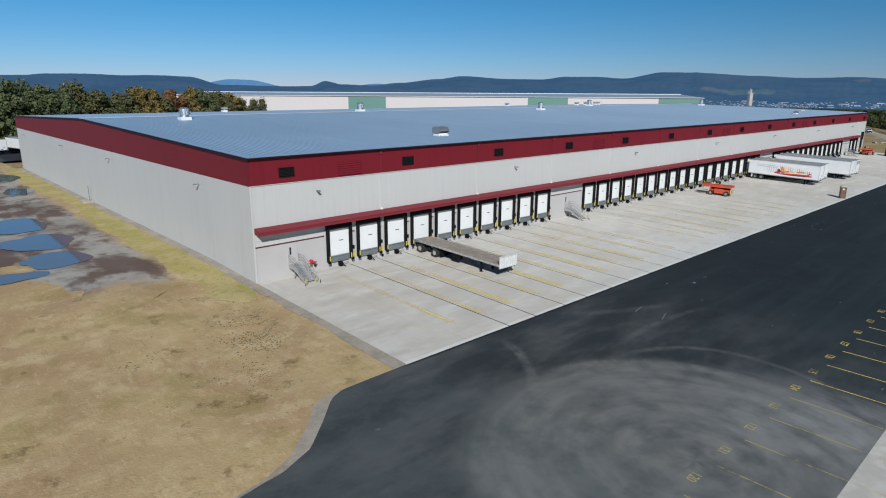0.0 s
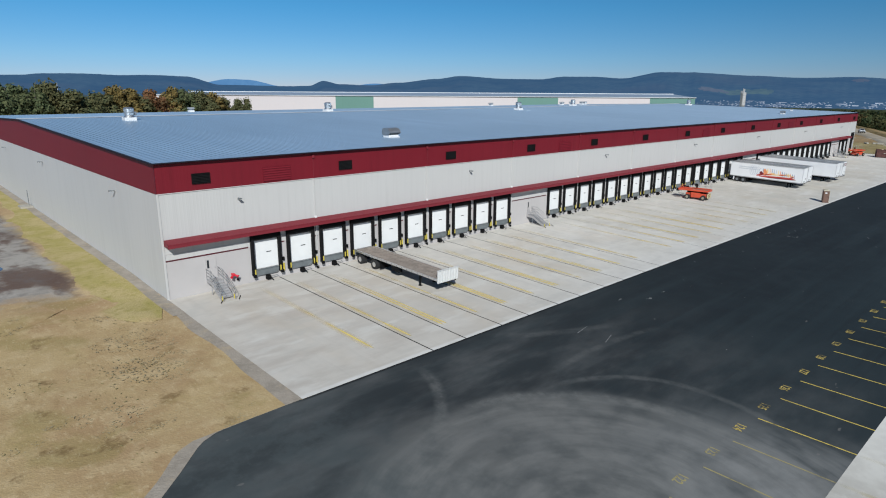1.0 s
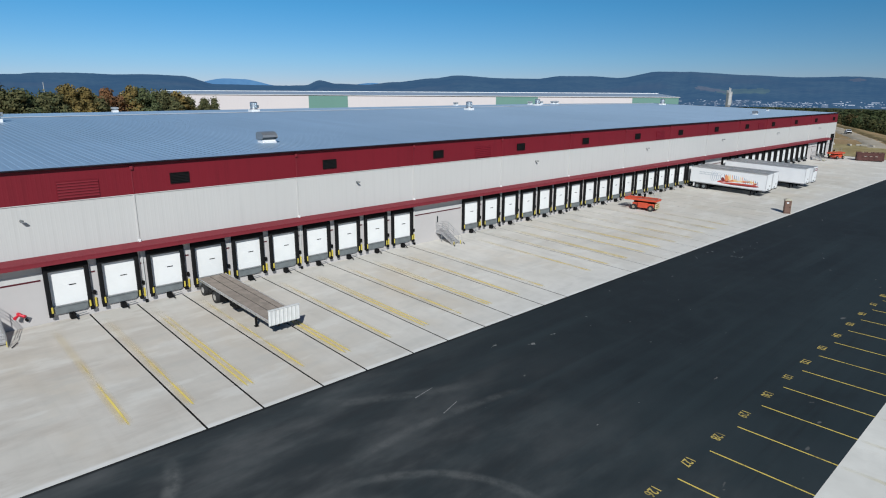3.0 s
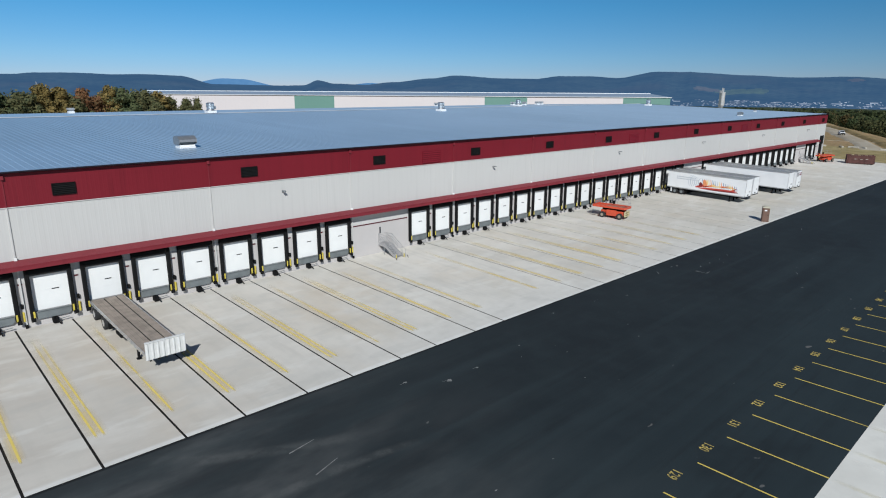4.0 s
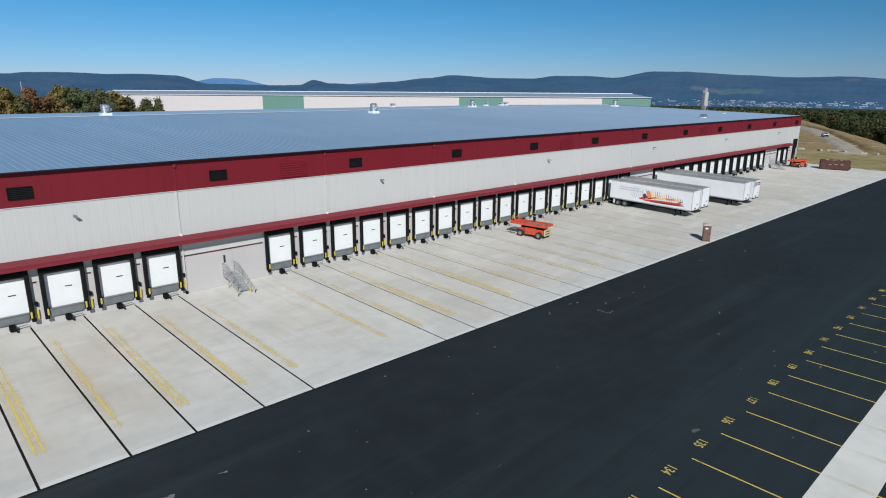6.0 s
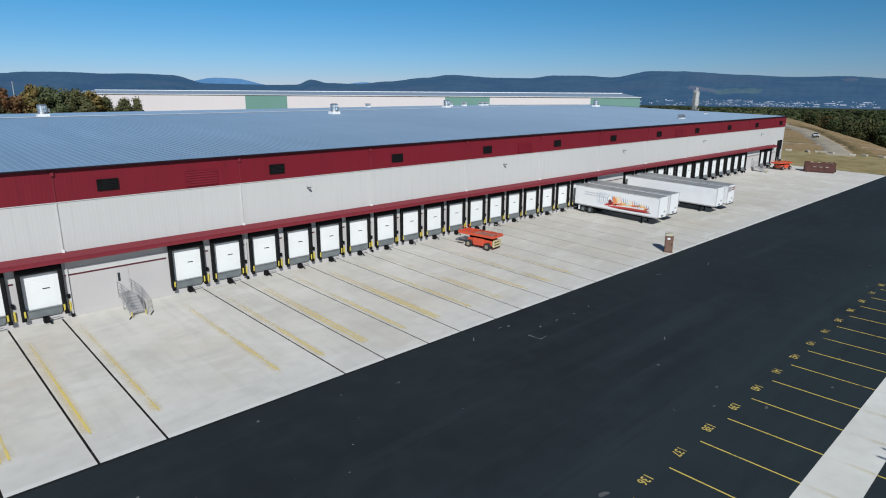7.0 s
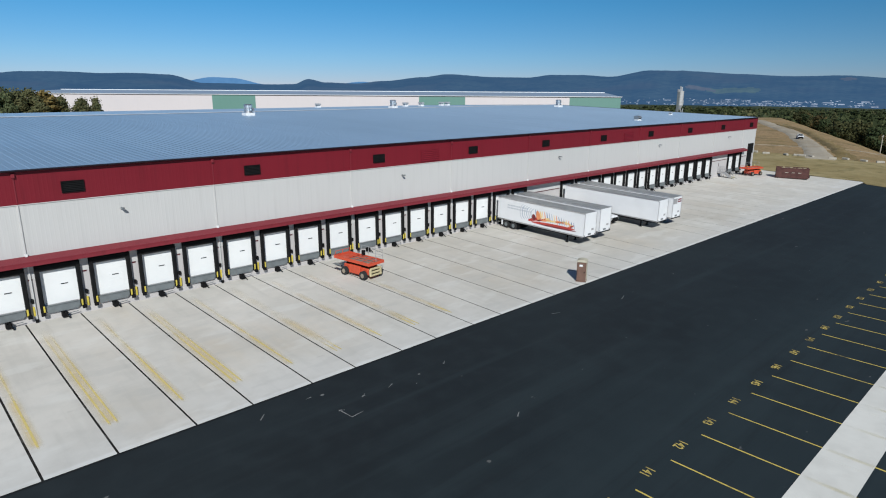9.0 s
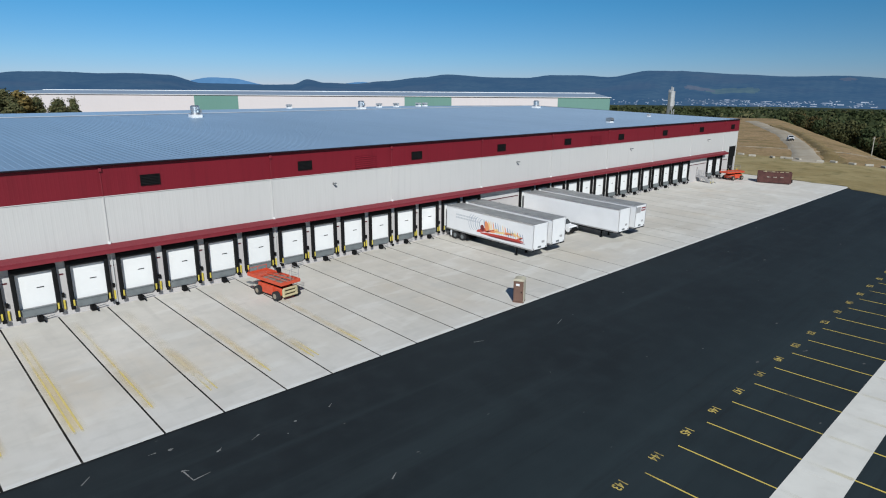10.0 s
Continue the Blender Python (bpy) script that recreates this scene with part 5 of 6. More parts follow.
# ---- scissor lifts ----
def scissor_lift(x, y, turn, label):
    f = thing("scissor_lift", (x, y, 0), label, "lift", "orange lifts on the apron")
    f.matrix_basis = pose(x, y, gz(y), 0, 0, turn)
    ch = part("chassis", bx(-0.8, 0.8, -1.75, 1.75, 0.45, 1.1, bevel=0.05), M_ORANGE, f)
    for s in (-1, 1):
        part("side_box", bx(s * 0.8, s * 1.05, -0.78, 0.78, 0.38, 1.22, bevel=0.04), M_ORANGE, ch)
        for yy in (-1.35, 1.35):
            wheel("wheel", f, s * 1.06, yy, 0.44, 0.44, 0.32, M_HUB)
    part("end_frame", bx(-0.7, 0.7, -1.95, -1.75, 0.35, 1.1, bevel=0.04), M_BLACK, f)
    for z0, z1, half in ((0.34, 0.54, 0.8), (0.66, 0.86, 0.66), (0.98, 1.2, 0.74)):
        part("counterweight", bx(-half, half, -2.1, -1.9, z0, z1, bevel=0.06), M_CREAM, f, "cream coloured end bar")
    for s in (-1, 1):
        part("end_plate", bx(s * 0.55, s * 0.8, -2.06, -1.86, 0.4, 1.1, bevel=0.05), M_CREAM, f)
    for k in range(4):
        bm = bmesh.new()
        z = 0.88 + k * 0.13
        for s in (-1, 1):
            rod(bm, (s * 0.55, -1.6, z), (s * 0.55, 1.6, z + 0.12), 0.05, 6)
            rod(bm, (s * 0.5, 1.6, z), (s * 0.5, -1.6, z + 0.12), 0.05, 6)
        part("scissor_arm", bm, M_BLACK, f)
    deck = part("platform", bx(-1.05, 1.05, -2.15, 3.0, 1.48, 1.62), M_ORANGE, f, "orange platform")
    part("floor_plate", bx(-0.92, 0.92, -2.0, 1.1, 1.622, 1.64), M_PLANK, deck, "dull brown deck plate")
    part("floor_plate", bx(-0.92, 0.92, 1.3, 2.9, 1.622, 1.64), M_ORANGE, deck)
    for s in (-1, 1):
        part("kick_board", bx(s * 0.97, s * 1.05, -2.15, 3.0, 1.62, 1.78), M_ORANGE, f)
    for yy in (-2.13, 2.98):
        part("kick_board", bx(-0.97, 0.97, yy - 0.03, yy + 0.03, 1.62, 1.78), M_ORANGE, f)
    # guard rails folded down over the deck
    for side, z in ((-1, 1.84), (1, 1.9)):
        for yy in (-2.0, -0.95, 0.1, 1.15):
            part("rail_post", rd((side * 1.0, yy, 1.72), (-side * 0.1, yy + 0.06, z), 0.028, 6), M_ORANGE, f)
        for k in (0.45, 1.0):
            part("rail", rd((side * (1.0 - 1.1 * k), -2.05, z - 0.02), (side * (1.0 - 1.1 * k), 1.2, z - 0.02), 0.028, 6), M_ORANGE, f)
    for xx in (-0.95, 0.0, 0.95):
        part("rail_post", rd((xx, 2.95, 1.62), (xx, 2.75, 2.2), 0.028, 6), M_ORANGE, f)
    part("rail", rd((-0.95, 2.75, 2.2), (0.95, 2.75, 2.2), 0.028, 6), M_ORANGE, f)
    # grey guard rails still standing at one end
    for yy in (-2.0, -1.0, 0.0, 1.0):
        part("rail_post", rd((1.0, yy, 1.7), (1.0, yy, 2.75), 0.022, 6), M_DIMALU, f)
    for z in (2.2, 2.75):
        part("rail", rd((1.0, -2.05, z), (1.0, 1.0, z), 0.022, 6), M_DIMALU, f)
        part("rail", rd((0.0, -2.08, z), (1.0, -2.08, z), 0.022, 6), M_DIMALU, f)
    part("rail_post", rd((0.0, -2.08, 1.7), (0.0, -2.08, 2.75), 0.022, 6), M_DIMALU, f)
    part("control_box", bx(0.45, 0.8, 0.25, 0.5, 1.9, 2.4, bevel=0.03), M_BLACK, f)
    part("step", bx(-1.3, -0.9, 1.9, 2.9, 0.9, 0.95), M_LEVELGREY, f)
    return f


scissor_lift(84.05, -6.5, 7, "orange scissor lift with folded rails standing on the apron")
scissor_lift(192.2, -3.7, 75, "orange scissor lift parked near the drive-in door")

# ---- portable toilet ----
t = thing("portable_toilet", (99.9, -22.0, gz(-22.0)), "brown plastic portable toilet at the apron edge", "toilet", turn=-62)
part("base", bx(-0.5, 0.5, -0.5, 0.5, 0, 0.1, bevel=0.02), M_BROWNBOX, t)
part("cabin", bx(-0.46, 0.46, -0.46, 0.46, 0.1, 2.05, bevel=0.04), M_BROWNBOX, t)
dr = part("door", bx(-0.36, 0.36, -0.49, -0.46, 0.18, 1.95), M_BROWNBOX, t)
part("sign", bx(-0.22, 0.1, -0.5, -0.491, 1.6, 1.8), M_VANWHITE, dr, "small white sign")
part("latch", bx(0.24, 0.32, -0.52, -0.491, 0.95, 1.1), M_BLACK, dr)
bm = bmesh.new()
prism(bm, [(-0.52, 2.05), (0.52, 2.05), (0.45, 2.18), (0.2, 2.28), (-0.2, 2.28), (-0.45, 2.18)], 1.04, pose(0, -0.52, 0))
# Sunlight on the brown roof is put into its pale colour.
part("roof", bm, M_PALEPLASTIC, t, "brown plastic roof coloured pale as if sunlit")
part("side_panel", bx(-0.48, -0.46, -0.36, 0.36, 0.25, 1.9), M_BROWNBOX, t)
# Coloured paler than the opposite side panel.
part("side_panel", bx(0.46, 0.49, -0.44, 0.44, 0.12, 2.04), M_PALEPLASTIC, t, "pale tan side panel")


# ---- cars ----
def pickup(x, y, z, turn, label):
    c = thing("pickup_truck", (x, y, z), label, "car", "", "", turn)
    bm = bmesh.new()
    prism(bm, [(-2.7, 0.45), (2.7, 0.45), (2.75, 0.75), (2.65, 1.1), (1.35, 1.2), (0.75, 1.78), (-0.75, 1.85), (-1.0, 1.2), (-2.7, 1.2)], 1.9, Matrix(((0, 1, 0, -0.95), (-1, 0, 0, 0), (0, 0, 1, 0), (0, 0, 0, 1))))
    bmesh.ops.bevel(bm, geom=bm.edges[:], offset=0.06, segments=2, affect="EDGES")
    body = part("body", bm, M_VANWHITE, c, "white painted body")
    bm = bmesh.new()
    prism(bm, [(1.36, 1.22), (0.78, 1.77), (0.74, 1.77), (1.28, 1.22)], 1.66, Matrix(((0, 1, 0, -0.83), (-1, 0, 0, -0.04), (0, 0, 1, 0.03), (0, 0, 0, 1))))
    part("windscreen", bm, M_GLASS, body)
    part("bed", bx(-0.82, 0.82, 1.1, 2.6, 1.2, 1.24), M_BLACK, body, "dark load bed")
    for s in (-1, 1):
        part("side_window", bx(s * 0.94, s * 0.965, -0.7, 0.6, 1.28, 1.68), M_GLASS, body)
        part("headlight", bx(s * 0.62, s * 0.9, -2.815, -2.7, 0.82, 0.98), M_ALU, body)
        for yy in (-1.75, 1.7):
            wheel("wheel", c, s * 0.85, yy, 0.4, 0.4, 0.26)
    part("grille", bx(-0.86, 0.86, -2.8, -2.69, 0.6, 1.0), M_BLACK, body)
    part("bumper", bx(-0.95, 0.95, -2.86, -2.7, 0.42, 0.62, bevel=0.03), M_BLACK, body)
    return c


o = pickup(124.6, -8.4, gz(-8.4), 0, "white pickup parked between trailers facing the yard")
o.matrix_basis = o.matrix_basis @ Matrix.Diagonal((1, 0.82, 1, 1))
pickup(319.0, 26.0, land(319.0, 26.0) + 0.3, -65, "white pickup with a dark bed on the gravel haul road")

# ---- dumpster and blocks at the east end ----
d = thing("dumpster", (194.75, -10.97, 0), "long rusty red open dumpster filled with scrap", "dumpster")
d.matrix_basis = pose(194.75, -10.97, gz(-11.0), 0, 0, 22)
for s in (-1, 1):
    part("side", bx(s * 1.12, s * 1.2, -3.1, 3.1, 0.15, 2.2), M_RUST, d)
    for k in range(7):
        part("stiffener", bx(s * 1.2, s * 1.24, -2.95 + k * 0.95, -2.86 + k * 0.95, 0.15, 2.15), M_RUST, d)
    for k in range(3):
        part("worn_plate", bx(s * 1.2, s * 1.215, -1.6 + k * 1.2, -1.0 + k * 1.2, 1.25, 1.38), M_BLOCK, d, "pale worn plate")
    part("end", bx(-1.12, 1.12, s * 3.02, s * 3.1, 0.15, 2.2), M_RUST, d)
    part("top_rail", bx(s * 1.1, s * 1.26, -3.12, 3.12, 2.2, 2.32), M_RUST, d)
    part("roller", rd((s * 0.8, -2.7, 0.15), (s * 1.0, -2.7, 0.15), 0.15, 10), M_BLACK, d)
    part("roller", rd((s * 0.8, 2.7, 0.15), (s * 1.0, 2.7, 0.15), 0.15, 10), M_BLACK, d)
part("bottom", bx(-1.12, 1.12, -3.02, 3.02, 0.15, 0.25), M_RUST, d)
bm = bmesh.new()
for k in range(40):
    a = Vector((random.uniform(-0.8, 0.8), random.uniform(-2.7, 2.7), random.uniform(1.7, 2.15)))
    box(bm, a.x - random.uniform(0.1, 0.3), a.x + 0.2, a.y - random.uniform(0.1, 0.5), a.y + 0.2, 0.3, a.z + random.uniform(0, 0.3))
part("scrap", bm, M_CREAM, d, "pale scrap boards")
part("hook_bar", bx(0.3, 0.9, -3.45, -3.1, 0.15, 0.75, bevel=0.05), M_BLACK, d, "black pull hook")

for k, (x, y) in enumerate(((244.5, 15.2), (242.5, 11.3), (242.5, 5.9), (243.3, 3.2), (243.0, 1.8), (242.2, -0.8), (242.3, -6.0), (244.8, -8.5), (244.4, -12.9), (245.0, -16.5), (245.2, -19.7))):
    bm = bx(-0.95, 0.95, -0.35, 0.35, 0, 0.62, bevel=0.12)
    ob = tagged(new("concrete_block", mesh_of("concrete_block", bm, M_BLOCK)), "pale cast concrete barrier block on dry grass", "block", "row of barrier blocks")
    ob.matrix_basis = pose(x, y, land(x, y) - 0.02, 0, 0, 80 + 37 * math.sin(k * 2.3))

# utility pole on the brow and yard lamp behind the camera
p = thing("utility_pole", (300, -5, land(300, -5) - 0.5), "grey wooden utility pole below the brow", "pole")
top = POLE_TOP - land(300, -5) + 0.5
part("pole", rd((0, 0, 0), (0, 0, top), 0.16, 8, 0.11), M_BLOCK, p)
part("crossarm", bx(-1.3, 1.3, -0.07, 0.07, top - 0.5, top - 0.3), M_BLOCK, p)

def yard_lamp(x):
    p = thing("yard_lamp", (x, -62.2, gz(-62.2)), "tall twin headed yard lamp on a concrete foot", "lamp post", "yard lamps behind the stalls")
    part("foot", rd((0, 0, -0.1), (0, 0, 0.7), 0.35, 16), M_BLOCK, p)
    part("pole", rd((0, 0, 0.7), (0, 0, 10.2), 0.1, 12, 0.05), M_GALV, p)
    for s in (-1, 1):
        part("arm", rd((0, 0, 10.0), (s * 0.6, 0, 10.15), 0.03, 8), M_GALV, p)
        part("head", bx(s * 0.47, s * 0.63, -0.45, 0.45, 10.08, 10.18, bevel=0.03), M_LEVELGREY, p)
    return p


p = yard_lamp(5.75)
for x in (60.65, 115.55):
    copy_thing(p, pose(x, -62.2, gz(-62.2)))


# ---- rooftop units ----
def roof_fan():
    f = thing("roof_fan", (0, 0, 0), "bright aluminium upblast exhaust fan on a roof curb", "roof fan", "exhaust fans along the ridge")
    part("curb", bx(-0.85, 0.85, -0.85, 0.85, -0.1, 0.45, bevel=0.03), M_VANWHITE, f, "white roof curb")
    part("skirt", rd((0, 0, 0.45), (0, 0, 0.8), 0.85, 20, 0.62), M_ALU, f)
    part("housing", rd((0, 0, 0.8), (0, 0, 1.75), 0.68, 20, 0.74), M_ALU, f)
    part("band", rd((0, 0, 1.18), (0, 0, 1.26), 0.76, 20), M_GALV, f)
    part("cap", rd((0, 0, 1.75), (0, 0, 1.95), 0.78, 20, 0.5), M_ALU, f)
    part("motor_box", bx(0.7, 1.05, -0.2, 0.2, 0.75, 1.3, bevel=0.03), M_GALV, f)
    return f


def roof_at(x, y):
    return pose(x, y, rake(y))


f = roof_fan()
f.matrix_basis = roof_at(9.3, 49.5)
for x, y in ((54.3, 64.0), (100.3, 48.7), (146.1, 65.0), (190.7, 48.4)):
    copy_thing(f, roof_at(x, y))


def roof_intake():
    f = thing("roof_intake", (0, 0, 0), "grey louvered intake hood on a white roof curb", "roof unit", "intake hoods near the eave")
    part("curb", bx(-1.2, 1.2, -0.85, 0.85, -0.1, 0.42, bevel=0.03), M_VANWHITE, f, "white roof curb")
    bm = bmesh.new()
    prism(bm, [(0.95, 0.45), (0.95, 1.3), (0.45, 1.52), (-0.55, 1.46), (-1.15, 1.1), (-1.25, 0.8), (-1.17, 0.8), (-1.08, 1.06), (-0.52, 1.38), (0.43, 1.44), (0.87, 1.25), (0.87, 0.45)], 2.7, pose(1.35, 0, 0, 0, 0, 90))
    part("hood", bm, M_GALV, f, "dull galvanized cowl hood")
    for x in (-1.37, 1.31):
        bm = bmesh.new()
        prism(bm, [(0.97, 0.43), (0.97, 1.32), (0.45, 1.54), (-0.56, 1.48), (-1.17, 1.12), (-1.27, 0.78), (-0.85, 0.5)], 0.06, pose(x + 0.06, 0, 0, 0, 0, 90))
        part("side_panel", bm, M_GALV, f)
    part("filter_bank", bx(-1.25, 1.25, -0.7, 0.8, 0.42, 1.0), M_LEVELGREY, f, "dark filter bank")
    part("front_tray", bx(-1.0, 1.1, -1.25, -0.85, 0.02, 0.2), M_VANWHITE, f)
    return f


f = roof_intake()
small = Matrix.Diagonal((0.64, 0.72, 0.78, 1))
f.matrix_basis = roof_at(28.0, 8.4) @ small
copy_thing(f, roof_at(160.9, 7.6) @ small)


def roof_box():
    f = thing("roof_hood", (0, 0, 0), "small pale vent hood on the roof", "roof unit", "small vent hoods behind the ridge")
    part("curb", bx(-0.6, 0.6, -0.6, 0.6, -0.1, 0.5), M_VANWHITE, f)
    bm = bmesh.new()
    prism(bm, [(-0.7, 0.8), (0.7, 0.8), (0.6, 1.2), (-0.6, 1.2)], 1.3, pose(0, -0.65, 0))
    part("hood", bm, M_TOWER, f)
    part("throat", bx(-0.5, 0.5, -0.5, 0.5, 0.5, 0.8), M_GALV, f)
    return f


f = roof_box()
f.matrix_basis = roof_at(39.2, 102.2)
for x, y in ((148.8, 103.0), (166.0, 84.0), (172.5, 84.5), (184.0, 88.0), (187.5, 89.0)):
    copy_thing(f, roof_at(x, y))
copy_thing(f, roof_at(187.0, 14.0) @ Matrix.Diagonal((0.5, 0.5, 0.5, 1)))


# ---- second warehouse, set at an angle behind ----
b2 = thing("far_warehouse", (186.3, 262.0, 0), "long pale warehouse with sage green wall panels", "warehouse", turn=math.degrees(math.atan2(-0.73, 0.683)))
part("wall", bx(-110, 206.6, 0, 0.4, -3, 14.9), M_CREAMWALL, b2, "pale cream wall")
part("end_wall", bx(206.2, 206.6, 0.4, 90, -3, 14.9), M_GREENWALL, b2, "sage green end wall")
part("end_wall", bx(-110, -109.6, 0.4, 90, -3, 14.9), M_CREAMWALL, b2)
for a, b in ((0, 22.6), (106.6, 129.8), (181.6, 206.6)):
    part("green_panel", bx(a, b, -0.12, 0, -3, 14.85), M_GREENWALL, b2, "sage green wall panel")
bm = bmesh.new()
prism(bm, [(-0.5, 14.9), (45, 16.5), (90.5, 14.9), (90.5, 14.6), (45, 16.2), (-0.5, 14.6)], 317.6, Matrix(((0, 1, 0, -110.5), (1, 0, 0, 0), (0, 0, 1, 0), (0, 0, 0, 1))))
part("roof", bm, M_FARROOF, b2, "low grey metal roof")
part("ridge_cap", bx(-110.5, 207.1, 44.2, 45.8, 16.4, 16.75), M_VANWHITE, b2, "pale ridge cap")
part("eave_trim", bx(-110.5, 207.1, -0.7, -0.5, 14.75, 14.98), M_VANWHITE, b2, "pale eave trim")

# ---- batch tower east of the warehouse ----
tw = thing("batch_tower", (375, 104, land(375, 104)), "tall weathered grey steel silo tower on legs", "tower")
for a, b in ((-1.3, -1.3), (1.3, -1.3), (-1.3, 1.3), (1.3, 1.3)):
    part("leg", rd((0.4 + a, b, -1), (0.4 + a, b, 9), 0.2, 8), M_TOWER, tw)
for z in (3.0, 6.0):
    for s in (-1.3, 1.3):
        part("brace", rd((-0.9, s, z), (1.7, s, z + 2.8), 0.1, 6), M_TOWER, tw)
silo = part("silo", rd((0.5, 0, 10.6), (0.5, 0, 18.2), 1.55, 24), M_TOWERSKIN, tw, "pale weathered silo")
for k in range(6):
    part("hoop", rd((0.5, 0, 10.8 + 1.4 * k), (0.5, 0, 10.92 + 1.4 * k), 1.61, 24), M_TOWERSKIN, silo)
part("cone", rd((0.5, 0, 8.4), (0.5, 0, 10.6), 0.45, 24, 1.55), M_TOWER, tw)
part("conveyor_shaft", bx(-2.4, -1.3, -0.5, 0.5, 0, 17.6), M_LEVELGREY, tw, "dark elevator shaft")
part("shaft_head", bx(-2.5, -0.4, -0.6, 0.6, 17.6, 19.0, bevel=0.1), M_TOWER, tw)
part("filter", rd((1.1, 0, 18.2), (1.1, 0, 20.2), 0.5, 12), M_TOWER, tw)
part("stack", rd((-0.3, 0, 18.2), (-0.3, 0, 20.6), 0.32, 10), M_TOWER, tw)
part("hopper", bx(1.2, 2.9, -0.8, 0.8, 11.0, 13.2, bevel=0.1), M_TOWERSKIN, tw)

# slender mast on the plain behind the tree belt
mast = thing("radio_mast", (235, 1187, land(235, 1187)), "slender pale radio mast far behind the trees", "mast")
part("shaft", rd((0, 0, 0), (0, 0, 26.0 - land(235, 1187)), 1.0, 8, 0.5), M_TOWERSKIN, mast)
part("foot", bx(-2, 2, -2, 2, -1, 0.6), M_BLOCK, mast)

# ---- concrete stoop and pipe rail by the gable wall ----
st = thing("wall_stoop", (X0 - 0.9, 57.5, 0.9), "small pale concrete stoop with a pipe post", "stoop")
part("slab", bx(-0.8, 0.85, -1.2, 1.2, -0.3, 0.25), M_BLOCK, st)
part("post", rd((0.5, 0, 0.2), (0.5, 0, 2.6), 0.05, 8), M_LEVELGREY, st)


# ---- trees ----
def leaves(centres, sizes, per, leaf, rng, loose=0.85):
    """Tufts of small tilted leaf cards round each centre, as plain vertex and face lists."""
    verts, faces = [], []
    for c, s in zip(centres, sizes):
        for _ in range(per):
            d = rng.normal(size=3)
            d /= np.linalg.norm(d) + 1e-9
            p = np.array(c) + d * s * (0.3 + loose * rng.random() ** 0.7) * np.array((1, 1, 0.8))
            u = np.cross(d, rng.normal(size=3))
            u /= np.linalg.norm(u) + 1e-9
            w = np.cross(d + rng.normal(size=3) * 0.5, u)
            w /= np.linalg.norm(w) + 1e-9
            k = leaf * (0.6 + 0.8 * rng.random())
            b = len(verts)
            verts += [tuple(p - u * k - w * k * 0.6), tuple(p + u * k - w * k * 0.5), tuple(p + u * k * 0.7 + w * k * 0.7), tuple(p - u * k * 0.8 + w * k * 0.6)]
            faces.append((b, b + 1, b + 2, b + 3))
    return verts, faces


def tree_meshes(seed, height, spread, mat):
    rng = np.random.default_rng(seed)
    bm = bmesh.new()
    lean = Vector((rng.uniform(-0.4, 0.4), rng.uniform(-0.4, 0.4), 0))
    rod(bm, (0, 0, -0.5), Vector((0, 0, height * 0.45)) + lean, 0.3, 8, 0.2)
    rod(bm, Vector((0, 0, height * 0.45)) + lean, Vector((0, 0, height * 0.85)) + lean * 1.6, 0.2, 7, 0.06)
    cs, ss = [], []
    lobes = [(rng.uniform(0, math.tau), rng.uniform(0.3, 1.0)) for _ in range(6)]
    for i in range(44):
        a, reach = lobes[i % 6]
        a += rng.normal() * 0.4
        u = rng.random() ** 0.9
        z = height * (0.1 + 0.86 * u * (0.6 + 0.4 * reach))
        r = spread * (0.15 + 1.05 * rng.random() * (0.45 + 0.55 * reach)) * (1.0 - 0.75 * u ** 1.5)
        tip = Vector((math.cos(a) * r, math.sin(a) * r, z)) + lean * u
        rod(bm, Vector((0, 0, z - height * 0.1)) + lean * u, tip, 0.08, 5, 0.03)
        cs.append(tip)
        ss.append(spread * rng.uniform(0.1, 0.34))
    v, f = leaves(cs, ss, 130, 0.3, rng, 1.35)
    return mesh_of("trunk", bm, M_BARK), raw("crown", v, f, mat)


kinds = [tree_meshes(11, 15, 5.0, M_LEAF_BELT), tree_meshes(12, 13, 4.6, M_LEAF_OLIVE), tree_meshes(13, 12, 4.2, M_LEAF_GOLD), tree_meshes(14, 11.5, 4.0, M_LEAF_RUST), tree_meshes(15, 17, 5.4, M_LEAF_BELT), tree_meshes(16, 12, 4.4, M_LEAF_OLIVE)]
tints = ["dark green", "olive green", "golden yellow", "rust coloured", "tall dark green", "olive brown"]
rng = random.Random(5)
mix = (4, 0, 4, 0, 4, 0, 5, 1, 0, 5, 1, 2, 2, 5, 3, 3, 2, 4, 0, 5, 1, 2, 5, 5, 1, 5)
tall = (15, 13, 12, 11.5, 17, 12)
wide = (5.0, 4.6, 4.2, 4.0, 5.4, 4.4)
